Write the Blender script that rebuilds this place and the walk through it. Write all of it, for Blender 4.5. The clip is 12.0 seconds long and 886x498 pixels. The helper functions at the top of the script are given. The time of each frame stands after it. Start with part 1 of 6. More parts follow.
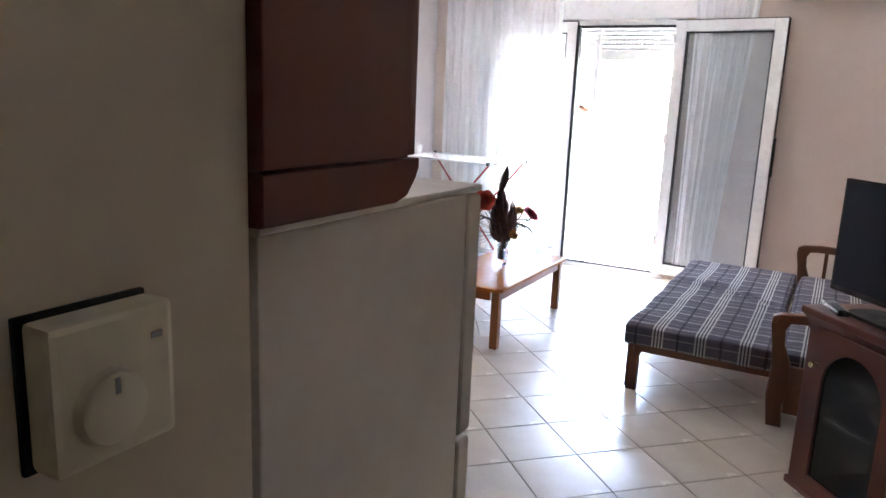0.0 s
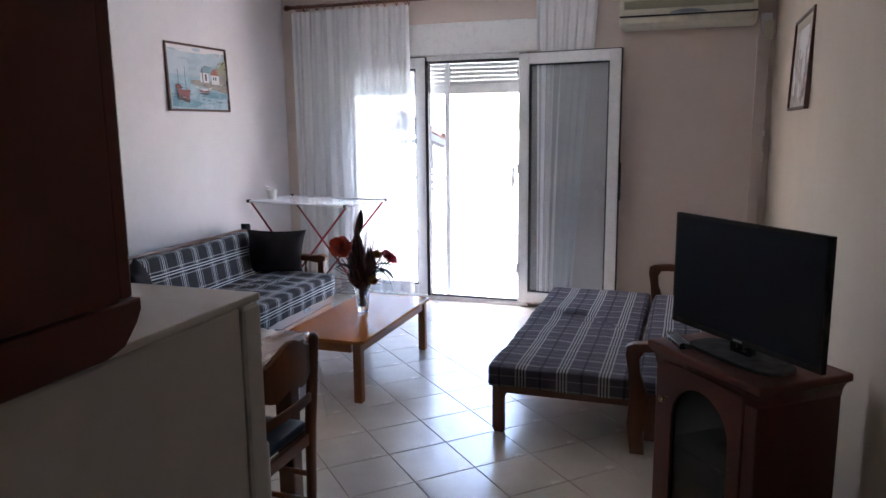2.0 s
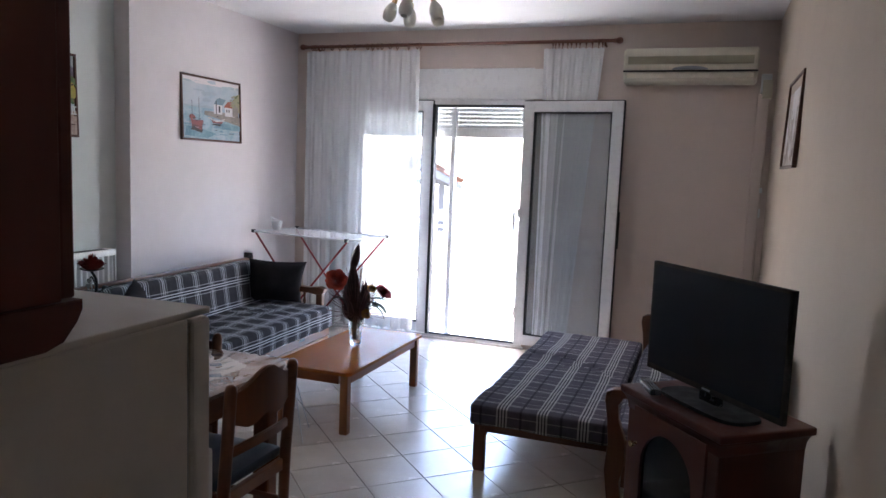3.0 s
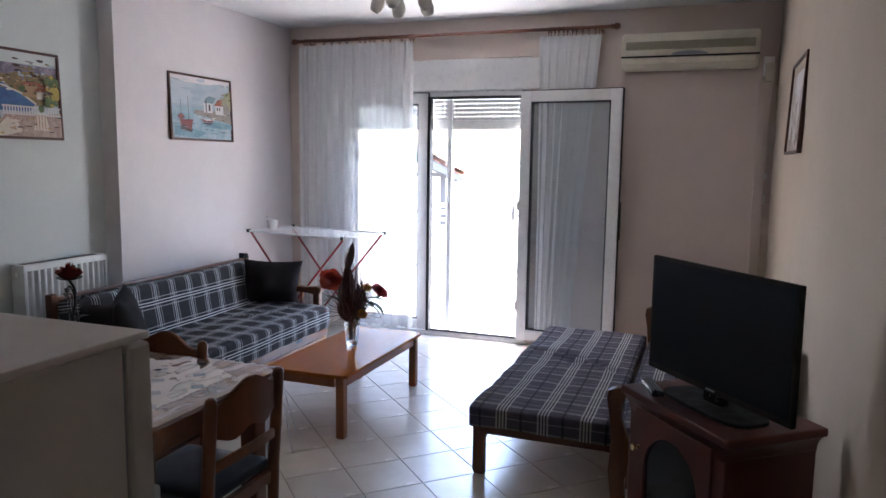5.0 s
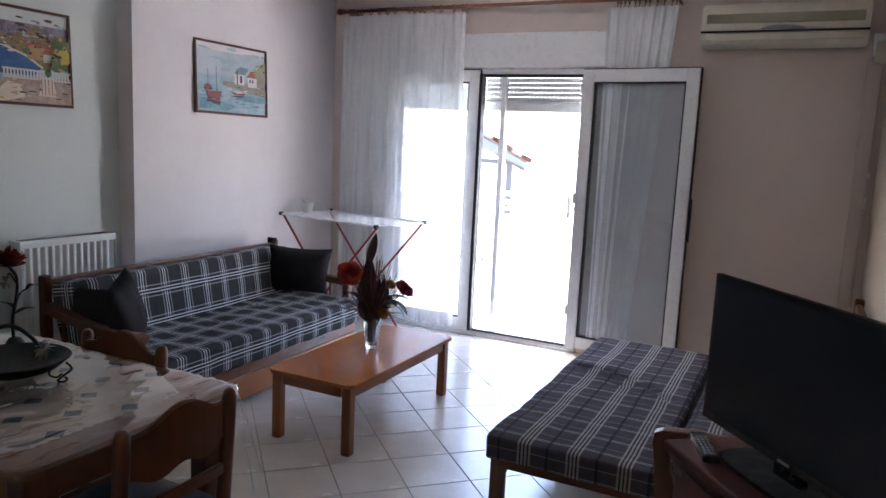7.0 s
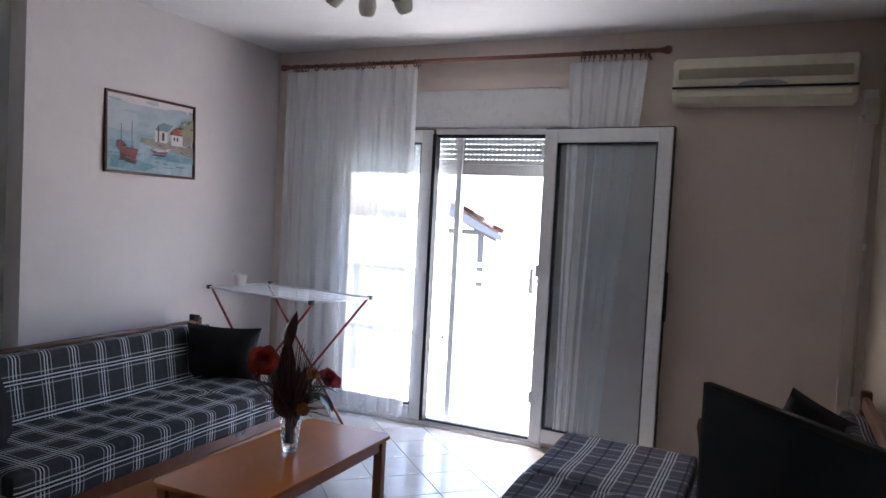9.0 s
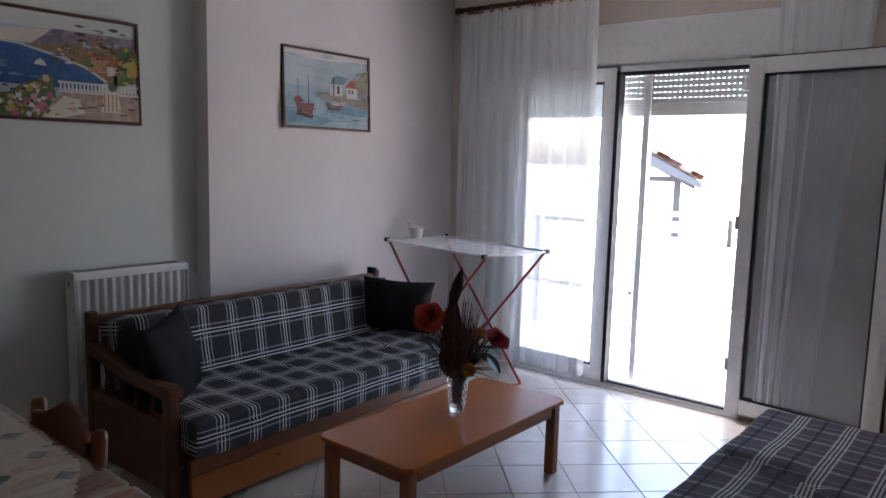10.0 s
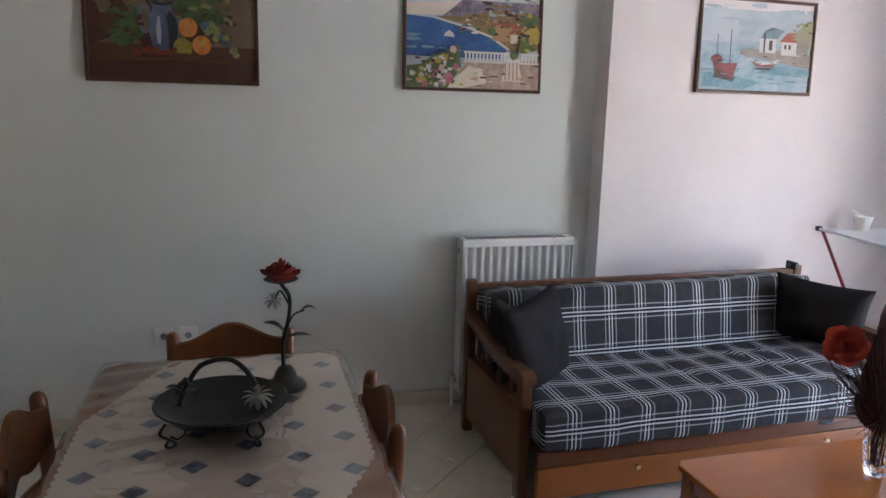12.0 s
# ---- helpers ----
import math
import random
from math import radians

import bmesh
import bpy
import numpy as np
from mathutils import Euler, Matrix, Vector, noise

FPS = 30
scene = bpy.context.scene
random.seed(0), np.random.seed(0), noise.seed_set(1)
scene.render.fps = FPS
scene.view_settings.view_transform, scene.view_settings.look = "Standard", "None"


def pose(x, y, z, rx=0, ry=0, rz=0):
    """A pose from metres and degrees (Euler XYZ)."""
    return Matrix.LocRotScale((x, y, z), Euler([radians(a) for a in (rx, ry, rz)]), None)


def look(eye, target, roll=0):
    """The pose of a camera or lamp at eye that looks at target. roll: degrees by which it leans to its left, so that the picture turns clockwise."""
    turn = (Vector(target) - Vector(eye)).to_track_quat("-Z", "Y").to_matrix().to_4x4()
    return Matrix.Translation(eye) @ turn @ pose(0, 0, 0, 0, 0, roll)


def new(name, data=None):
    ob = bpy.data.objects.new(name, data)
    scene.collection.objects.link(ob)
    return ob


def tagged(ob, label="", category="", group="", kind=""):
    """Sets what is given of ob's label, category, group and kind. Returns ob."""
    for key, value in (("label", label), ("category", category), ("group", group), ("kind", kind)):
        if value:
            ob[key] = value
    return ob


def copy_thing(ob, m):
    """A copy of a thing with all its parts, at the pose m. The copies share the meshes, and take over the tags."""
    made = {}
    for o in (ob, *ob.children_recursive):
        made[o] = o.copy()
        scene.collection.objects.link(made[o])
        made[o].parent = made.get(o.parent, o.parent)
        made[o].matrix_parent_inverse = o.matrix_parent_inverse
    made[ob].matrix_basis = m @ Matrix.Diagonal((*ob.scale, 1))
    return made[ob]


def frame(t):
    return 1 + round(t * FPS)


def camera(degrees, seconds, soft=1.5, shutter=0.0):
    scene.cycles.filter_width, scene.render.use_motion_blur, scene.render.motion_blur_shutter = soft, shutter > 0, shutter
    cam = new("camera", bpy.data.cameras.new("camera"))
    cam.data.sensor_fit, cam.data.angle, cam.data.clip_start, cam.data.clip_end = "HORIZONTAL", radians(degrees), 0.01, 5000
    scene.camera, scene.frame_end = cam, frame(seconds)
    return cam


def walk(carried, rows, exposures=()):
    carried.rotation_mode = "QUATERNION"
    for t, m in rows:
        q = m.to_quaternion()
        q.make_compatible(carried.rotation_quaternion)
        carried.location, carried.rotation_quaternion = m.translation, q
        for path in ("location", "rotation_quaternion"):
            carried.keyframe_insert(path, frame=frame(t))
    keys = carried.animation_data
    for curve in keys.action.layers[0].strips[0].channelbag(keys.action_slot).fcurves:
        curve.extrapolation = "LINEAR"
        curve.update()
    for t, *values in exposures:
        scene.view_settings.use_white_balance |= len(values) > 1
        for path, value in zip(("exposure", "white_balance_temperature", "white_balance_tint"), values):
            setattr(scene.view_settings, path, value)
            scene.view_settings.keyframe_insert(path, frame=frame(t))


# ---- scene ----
cam = camera(63.0, 12.0)
PATH = [
    (0, (0.634, 0.055, 1.453), (-0.295, 1.777, 1.042), 2.4),
    (0.5, (0.640, 0.184, 1.454), (-0.109, 1.988, 1.025), 1.0),
    (1, (0.668, 0.291, 1.466), (0.121, 2.175, 1.079), 0.6),
    (1.5, (0.652, 0.259, 1.505), (0.105, 2.135, 1.078), -1.1),
    (2, (0.703, 0.256, 1.55), (0.066, 2.122, 1.215), -0.6),
    (2.5, (0.786, 0.214, 1.543), (0.129, 2.091, 1.325), 2.2),
    (4.5, (0.877, 0.26, 1.556), (0.149, 2.107, 1.317), 1.1),
    (5, (0.854, 0.348, 1.559), (0.164, 2.209, 1.315), 0.8),
    (5.5, (0.790, 0.475, 1.561), (0.131, 2.349, 1.332), 0.4),
    (6, (0.750, 0.594, 1.563), (0.018, 2.435, 1.287), 0.1),
    (6.5, (0.791, 0.8, 1.549), (-0.092, 2.573, 1.278), 0.6),
    (7, (0.855, 0.957, 1.545), (-0.017, 2.734, 1.258), 2.7),
    (9, (0.779, 1.606, 1.518), (-0.060, 3.419, 1.429), 3.0),
    (9.5, (0.797, 1.743, 1.518), (-0.318, 3.391, 1.316), 2.2),
    (10, (0.727, 1.891, 1.519), (-0.546, 3.414, 1.27), 1.5),
    (10.5, (0.592, 1.981, 1.497), (-0.846, 3.358, 1.304), 0.7),
    (11, (0.594, 2.06, 1.555), (-1.157, 2.996, 1.312), 0.1),
    (11.5, (0.620, 2.246, 1.605), (-1.241, 2.884, 1.242), 3.5),
    (12, (0.533, 2.333, 1.565), (-1.355, 2.869, 1.182), 1.5),
]
EXPOSURES = [(0.0, 5.88, 6450, 16), (0.5, 5.28, 6300, 16), (1.0, 4.85, 6200, 17), (2.0, 4.53, 6200, 17), (4.5, 4.55, 6200, 17), (6.5, 4.51, 6200, 17), (9.0, 4.02, 6150, 16), (9.5, 3.95, 6150, 17),
             (10.0, 3.80, 6300, 17), (10.5, 3.35, 7700, 19), (11.0, 3.55, 7700, 18), (11.5, 4.65, 6500, 15), (12.0, 5.00, 6450, 16)]
walk(cam, [(t, look(eye, target, roll)) for t, eye, target, roll in PATH], EXPOSURES)



# ---- world and light ----
SUN_TO = Vector((-0.72, 0.03, 0.72)).normalized()
world = bpy.data.worlds.new("sky")
scene.world = world
world.use_nodes = True
sky = world.node_tree.nodes.new("ShaderNodeTexSky")
sky.sky_type, sky.sun_disc = "NISHITA", False
sky.sun_elevation, sky.sun_rotation = math.asin(SUN_TO.z), math.atan2(SUN_TO.x, SUN_TO.y)
sky.air_density, sky.dust_density = 1.0, 2.5
background = world.node_tree.nodes["Background"]
background.inputs["Strength"].default_value = 0.15
world.node_tree.links.new(sky.outputs[0], background.inputs["Color"])
sun = new("sun", bpy.data.lights.new("sun", "SUN"))
sun.data.energy, sun.data.angle, sun.data.color = 4.5, radians(0.6), (1.0, 0.96, 0.91)
sun.matrix_basis = look(SUN_TO * 30, (0, 0, 0))


# ---- materials ----
class Nodes:
    """A small builder of node materials."""

    def __init__(self, name):
        self.mat = bpy.data.materials.new(name)
        self.mat.use_nodes = True
        self.tree = self.mat.node_tree
        self.bsdf = self.tree.nodes["Principled BSDF"]
        self.out = self.tree.nodes["Material Output"]

    def add(self, kind, operation=None, data_type=None, blend_type=None):
        node = self.tree.nodes.new(kind)
        if operation:
            node.operation = operation
        if data_type:
            node.data_type = data_type
        if blend_type:
            node.blend_type = blend_type
        return node

    def link(self, a, b):
        self.tree.links.new(a, b)

    def value(self, op, a, b=None, c=None):
        node = self.add("ShaderNodeMath", operation=op)
        for n, v in enumerate((a, b, c)):
            if v is None:
                continue
            if isinstance(v, (int, float)):
                node.inputs[n].default_value = v
            else:
                self.link(v, node.inputs[n])
        return node.outputs[0]

    def mix(self, fac, a, b, blend="MIX"):
        node = self.add("ShaderNodeMix", data_type="RGBA", blend_type=blend)
        for socket, v in ((node.inputs[0], fac), (node.inputs[6], a), (node.inputs[7], b)):
            if isinstance(v, (int, float)):
                socket.default_value = v
            elif isinstance(v, tuple):
                socket.default_value = (*v, 1) if len(v) == 3 else v
            else:
                self.link(v, socket)
        return node.outputs[2]

    def noise(self, scale, detail=4.0, rough=0.55, coords="Object", stretch=None, distortion=0.0):
        tc = self.add("ShaderNodeTexCoord")
        vec = tc.outputs[coords]
        if stretch:
            mp = self.add("ShaderNodeMapping")
            mp.inputs["Scale"].default_value = stretch
            self.link(vec, mp.inputs[0])
            vec = mp.outputs[0]
        node = self.add("ShaderNodeTexNoise")
        node.inputs["Scale"].default_value, node.inputs["Detail"].default_value = scale, detail
        node.inputs["Roughness"].default_value, node.inputs["Distortion"].default_value = rough, distortion
        self.link(vec, node.inputs["Vector"])
        return node.outputs["Fac"]

    def ramp(self, fac, stops, step=False):
        node = self.add("ShaderNodeValToRGB")
        el = node.color_ramp.elements
        node.color_ramp.interpolation = "CONSTANT" if step else "LINEAR"
        while len(el) < len(stops):
            el.new(0.5)
        for e, (at, col) in zip(el, stops):
            e.position = at
            e.color = (*col, 1) if isinstance(col, tuple) else (col, col, col, 1)
        self.link(fac, node.inputs[0])
        return node.outputs[0]

    def bump(self, height, strength=0.2, distance=0.002):
        node = self.add("ShaderNodeBump")
        node.inputs["Strength"].default_value, node.inputs["Distance"].default_value = strength, distance
        self.link(height, node.inputs["Height"])
        self.link(node.outputs[0], self.bsdf.inputs["Normal"])

    def base(self, colour=None, rough=None, metal=0.0, **more):
        if isinstance(colour, tuple):
            self.bsdf.inputs["Base Color"].default_value = (*colour, 1)
        elif colour is not None:
            self.link(colour, self.bsdf.inputs["Base Color"])
        if isinstance(rough, (int, float)):
            self.bsdf.inputs["Roughness"].default_value = rough
        elif rough is not None:
            self.link(rough, self.bsdf.inputs["Roughness"])
        self.bsdf.inputs["Metallic"].default_value = metal
        for key, v in more.items():
            self.bsdf.inputs[key.replace("_", " ")].default_value = v
        return self.mat


def shade(c, k):
    return tuple(min(1.0, v * k) for v in c)


def paint(name, colour, rough=0.75, grain=1.0):
    """Emulsion on plaster: roller stipple, faint large stains."""
    n = Nodes(name)
    big, small = n.noise(1.3, 5), n.noise(9.0, 6)
    col = n.mix(n.ramp(big, [(0.3, 0.0), (0.7, 1.0)]), shade(colour, 0.94), shade(colour, 1.04))
    col = n.mix(n.value("MULTIPLY", n.ramp(small, [(0.45, 0.0), (0.75, 1.0)]), 0.12), col, shade(colour, 0.8))
    n.bump(n.noise(260.0, 3), 0.12 * grain, 0.001)
    return n.base(col, rough)


def cloth(name, colour):
    """Plain dull woven cloth."""
    n = Nodes(name)
    col = n.mix(n.ramp(n.noise(7.0, 5), [(0.3, 0.0), (0.7, 1.0)]), shade(colour, 0.8), shade(colour, 1.3))
    n.bump(n.noise(380.0, 3), 0.3, 0.001)
    return n.base(col, 0.95, Specular_IOR_Level=0.06)


def plastic(name, colour, rough=0.35, wear=0.06):
    n = Nodes(name)
    f = n.noise(14.0, 5)
    col = n.mix(n.ramp(f, [(0.35, 0.0), (0.75, 1.0)]), colour, shade(colour, 1 - wear * 2))
    n.bump(n.noise(300.0, 2), 0.04, 0.001)
    return n.base(col, n.ramp(n.noise(22.0, 4), [(0.3, rough * 0.85), (0.7, min(1.0, rough * 1.25))]))


def metal(name, colour, rough=0.3, metallic=1.0):
    n = Nodes(name)
    f = n.noise(40.0, 5)
    return n.base(n.mix(f, shade(colour, 0.85), shade(colour, 1.1)), n.ramp(f, [(0.3, rough * 0.8), (0.7, rough * 1.3)]), metallic)


def wood(name, dark, light, rough=0.32, along=(1, 14, 14), coat=0.3, spec=0.4):
    """Varnished wood with grain along one axis of the object."""
    n = Nodes(name)
    grain = n.noise(2.6, 5, 0.5, stretch=along, distortion=0.6)
    fine = n.noise(60.0, 4, 0.6, stretch=along)
    patch = n.noise(2.2, 3)
    col = n.mix(n.ramp(grain, [(0.2, 0.1), (0.8, 0.9)]), dark, light)
    col = n.mix(n.value("MULTIPLY", n.ramp(fine, [(0.5, 0.0), (0.8, 1.0)]), 0.07), col, shade(dark, 0.75))
    col = n.mix(n.value("MULTIPLY", patch, 0.25), col, shade(dark, 0.85))
    n.bump(fine, 0.012, 0.001)
    n.bsdf.inputs["Coat Weight"].default_value = coat
    n.bsdf.inputs["Coat Roughness"].default_value = 0.12
    return n.base(col, n.ramp(grain, [(0.3, rough), (0.7, rough * 1.35)]), Specular_IOR_Level=spec)


def glass(name, tint=(0.93, 0.96, 0.95), gloss=1.0, haze_mix=0.0):
    """Clear pane: see-through, with Fresnel gloss."""
    n = Nodes(name)
    clear = n.add("ShaderNodeBsdfTransparent")
    clear.inputs[0].default_value = (*tint, 1)
    shine = n.add("ShaderNodeBsdfGlossy")
    shine.inputs["Roughness"].default_value = 0.015
    facing = n.add("ShaderNodeLayerWeight")
    facing.inputs["Blend"].default_value = 0.5
    schlick = n.value("ADD", 0.04, n.value("MULTIPLY", n.value("POWER", facing.outputs["Facing"], 5.0), 0.9))
    mixer = n.add("ShaderNodeMixShader")
    n.link(n.value("MINIMUM", 1.0, n.value("MULTIPLY", schlick, gloss)), mixer.inputs[0])
    n.link(clear.outputs[0], mixer.inputs[1])
    n.link(shine.outputs[0], mixer.inputs[2])
    # Pale bluish reflection haze, painted over the pane as a diffuse layer
    if haze_mix:
        film = n.add("ShaderNodeBsdfDiffuse")
        film.inputs[0].default_value = (0.74, 0.83, 0.90, 1)
        hazed = n.add("ShaderNodeMixShader")
        n.link(n.ramp(n.noise(2.0, 3), [(0.3, haze_mix * 0.93), (0.7, haze_mix * 1.07)]), hazed.inputs[0])
        n.link(mixer.outputs[0], hazed.inputs[1])
        n.link(film.outputs[0], hazed.inputs[2])
        mixer = hazed
    n.link(mixer.outputs[0], n.out.inputs["Surface"])
    return n.mat


def sheer(name, open_part, colour=(0.93, 0.94, 0.95)):
    """Sheer curtain cloth: part open weave, part white threads that scatter and pass light."""
    n = Nodes(name)
    clear = n.add("ShaderNodeBsdfTransparent")
    dif = n.add("ShaderNodeBsdfDiffuse")
    trans = n.add("ShaderNodeBsdfTranslucent")
    dif.inputs[0].default_value = (*colour, 1)
    trans.inputs[0].default_value = (*shade(colour, 0.6), 1)
    cloth, both = n.add("ShaderNodeMixShader"), n.add("ShaderNodeMixShader")
    cloth.inputs[0].default_value = 0.12
    n.link(dif.outputs[0], cloth.inputs[1])
    n.link(trans.outputs[0], cloth.inputs[2])
    tc = n.add("ShaderNodeTexCoord")
    sep = n.add("ShaderNodeSeparateXYZ")
    n.link(tc.outputs["Object"], sep.inputs[0])
    threads = n.noise(30.0, 4, 0.6, stretch=(1, 1, 0.08))
    amount = n.ramp(threads, [(0.3, 1 - open_part - 0.05), (0.7, 1 - open_part + 0.05)])
    spots = n.add("ShaderNodeTexVoronoi")
    spots.inputs["Scale"].default_value = 26.0
    n.link(tc.outputs["Object"], spots.inputs["Vector"])
    lace = n.ramp(spots.outputs["Distance"], [(0.0, 1.0), (0.28, 0.0)])
    hem = n.value("SUBTRACT", 1.0, n.value("MINIMUM", 1.0, n.value("MAXIMUM", 0.0, n.value("MULTIPLY", n.value("SUBTRACT", sep.outputs[2], 0.25), 2.2))))
    amount = n.value("MINIMUM", 0.97, n.value("ADD", amount, n.value("MULTIPLY", n.value("MULTIPLY", lace, hem), 0.3)))
    n.link(amount, both.inputs[0])
    n.link(clear.outputs[0], both.inputs[1])
    n.link(cloth.outputs[0], both.inputs[2])
    n.link(both.outputs[0], n.out.inputs["Surface"])
    return n.mat


def plaid(name, ground, dark, white, period_u, period_v, lines_u, lines_v):
    """Woven check in metres of the UV map: line groups across and along, with thread relief."""
    n = Nodes(name)
    uv = n.add("ShaderNodeUVMap")
    sep = n.add("ShaderNodeSeparateXYZ")
    warp = n.noise(4.0, 2)
    n.link(uv.outputs[0], sep.inputs[0])
    masks = []
    for axis, period, lines in ((0, period_u, lines_u), (1, period_v, lines_v)):
        c = n.value("ADD", sep.outputs[axis], n.value("MULTIPLY", warp, 0.009))
        f = n.value("FRACT", n.value("DIVIDE", c, period))
        masks.append(n.ramp(f, lines, step=True))
    weave = n.value("ADD", n.value("MULTIPLY", n.value("FRACT", n.value("MULTIPLY", n.value("ADD", sep.outputs[0], sep.outputs[1]), 260.0)), 0.35), 0.8)
    cloud = n.noise(30.0, 5)
    col = n.mix(n.ramp(cloud, [(0.3, 0.0), (0.7, 1.0)]), shade(ground, 0.85), shade(ground, 1.15))
    for m in masks:
        sp = n.add("ShaderNodeSeparateColor")
        n.link(m, sp.inputs[0])
        col = n.mix(n.value("MULTIPLY", sp.outputs[1], 0.75), col, dark)
        col = n.mix(n.value("MULTIPLY", sp.outputs[0], n.value("MINIMUM", 1.0, weave)), col, white)
    n.bump(n.noise(420.0, 2), 0.25, 0.001)
    return n.base(col, 0.95, Specular_IOR_Level=0.08)


def screen_material():
    n = Nodes("switched-off screen")
    return n.base(n.mix(n.noise(3.0, 2), (0.020, 0.023, 0.034), (0.025, 0.029, 0.042)), 0.24, Specular_IOR_Level=0.35)


W_ = (0.74, 0.0, 0.0)
H_ = (0.30, 0.0, 0.0)
K_ = (0.0, 1.0, 0.0)
N_ = (0.0, 0.0, 0.0)
L_ = (0.40, 0.0, 0.0)
F_ = (0.52, 0.0, 0.0)
SOFA_LINES = [(0.0, N_), (0.06, L_), (0.09, N_), (0.155, K_), (0.18, W_), (0.222, K_), (0.278, W_), (0.32, K_), (0.345, N_), (0.41, L_), (0.44, N_)]
B_ = (0.43, 0.0, 0.0)
BED_X = [(0.0, B_), (0.04, K_), (0.075, B_), (0.12, K_), (0.15, B_), (0.195, K_), (0.23, B_), (0.27, N_), (0.58, K_), (0.64, N_)]
BED_Y = [(0.0, N_), (0.12, F_), (0.15, N_), (0.20, F_), (0.23, N_), (0.55, H_), (0.575, N_)]




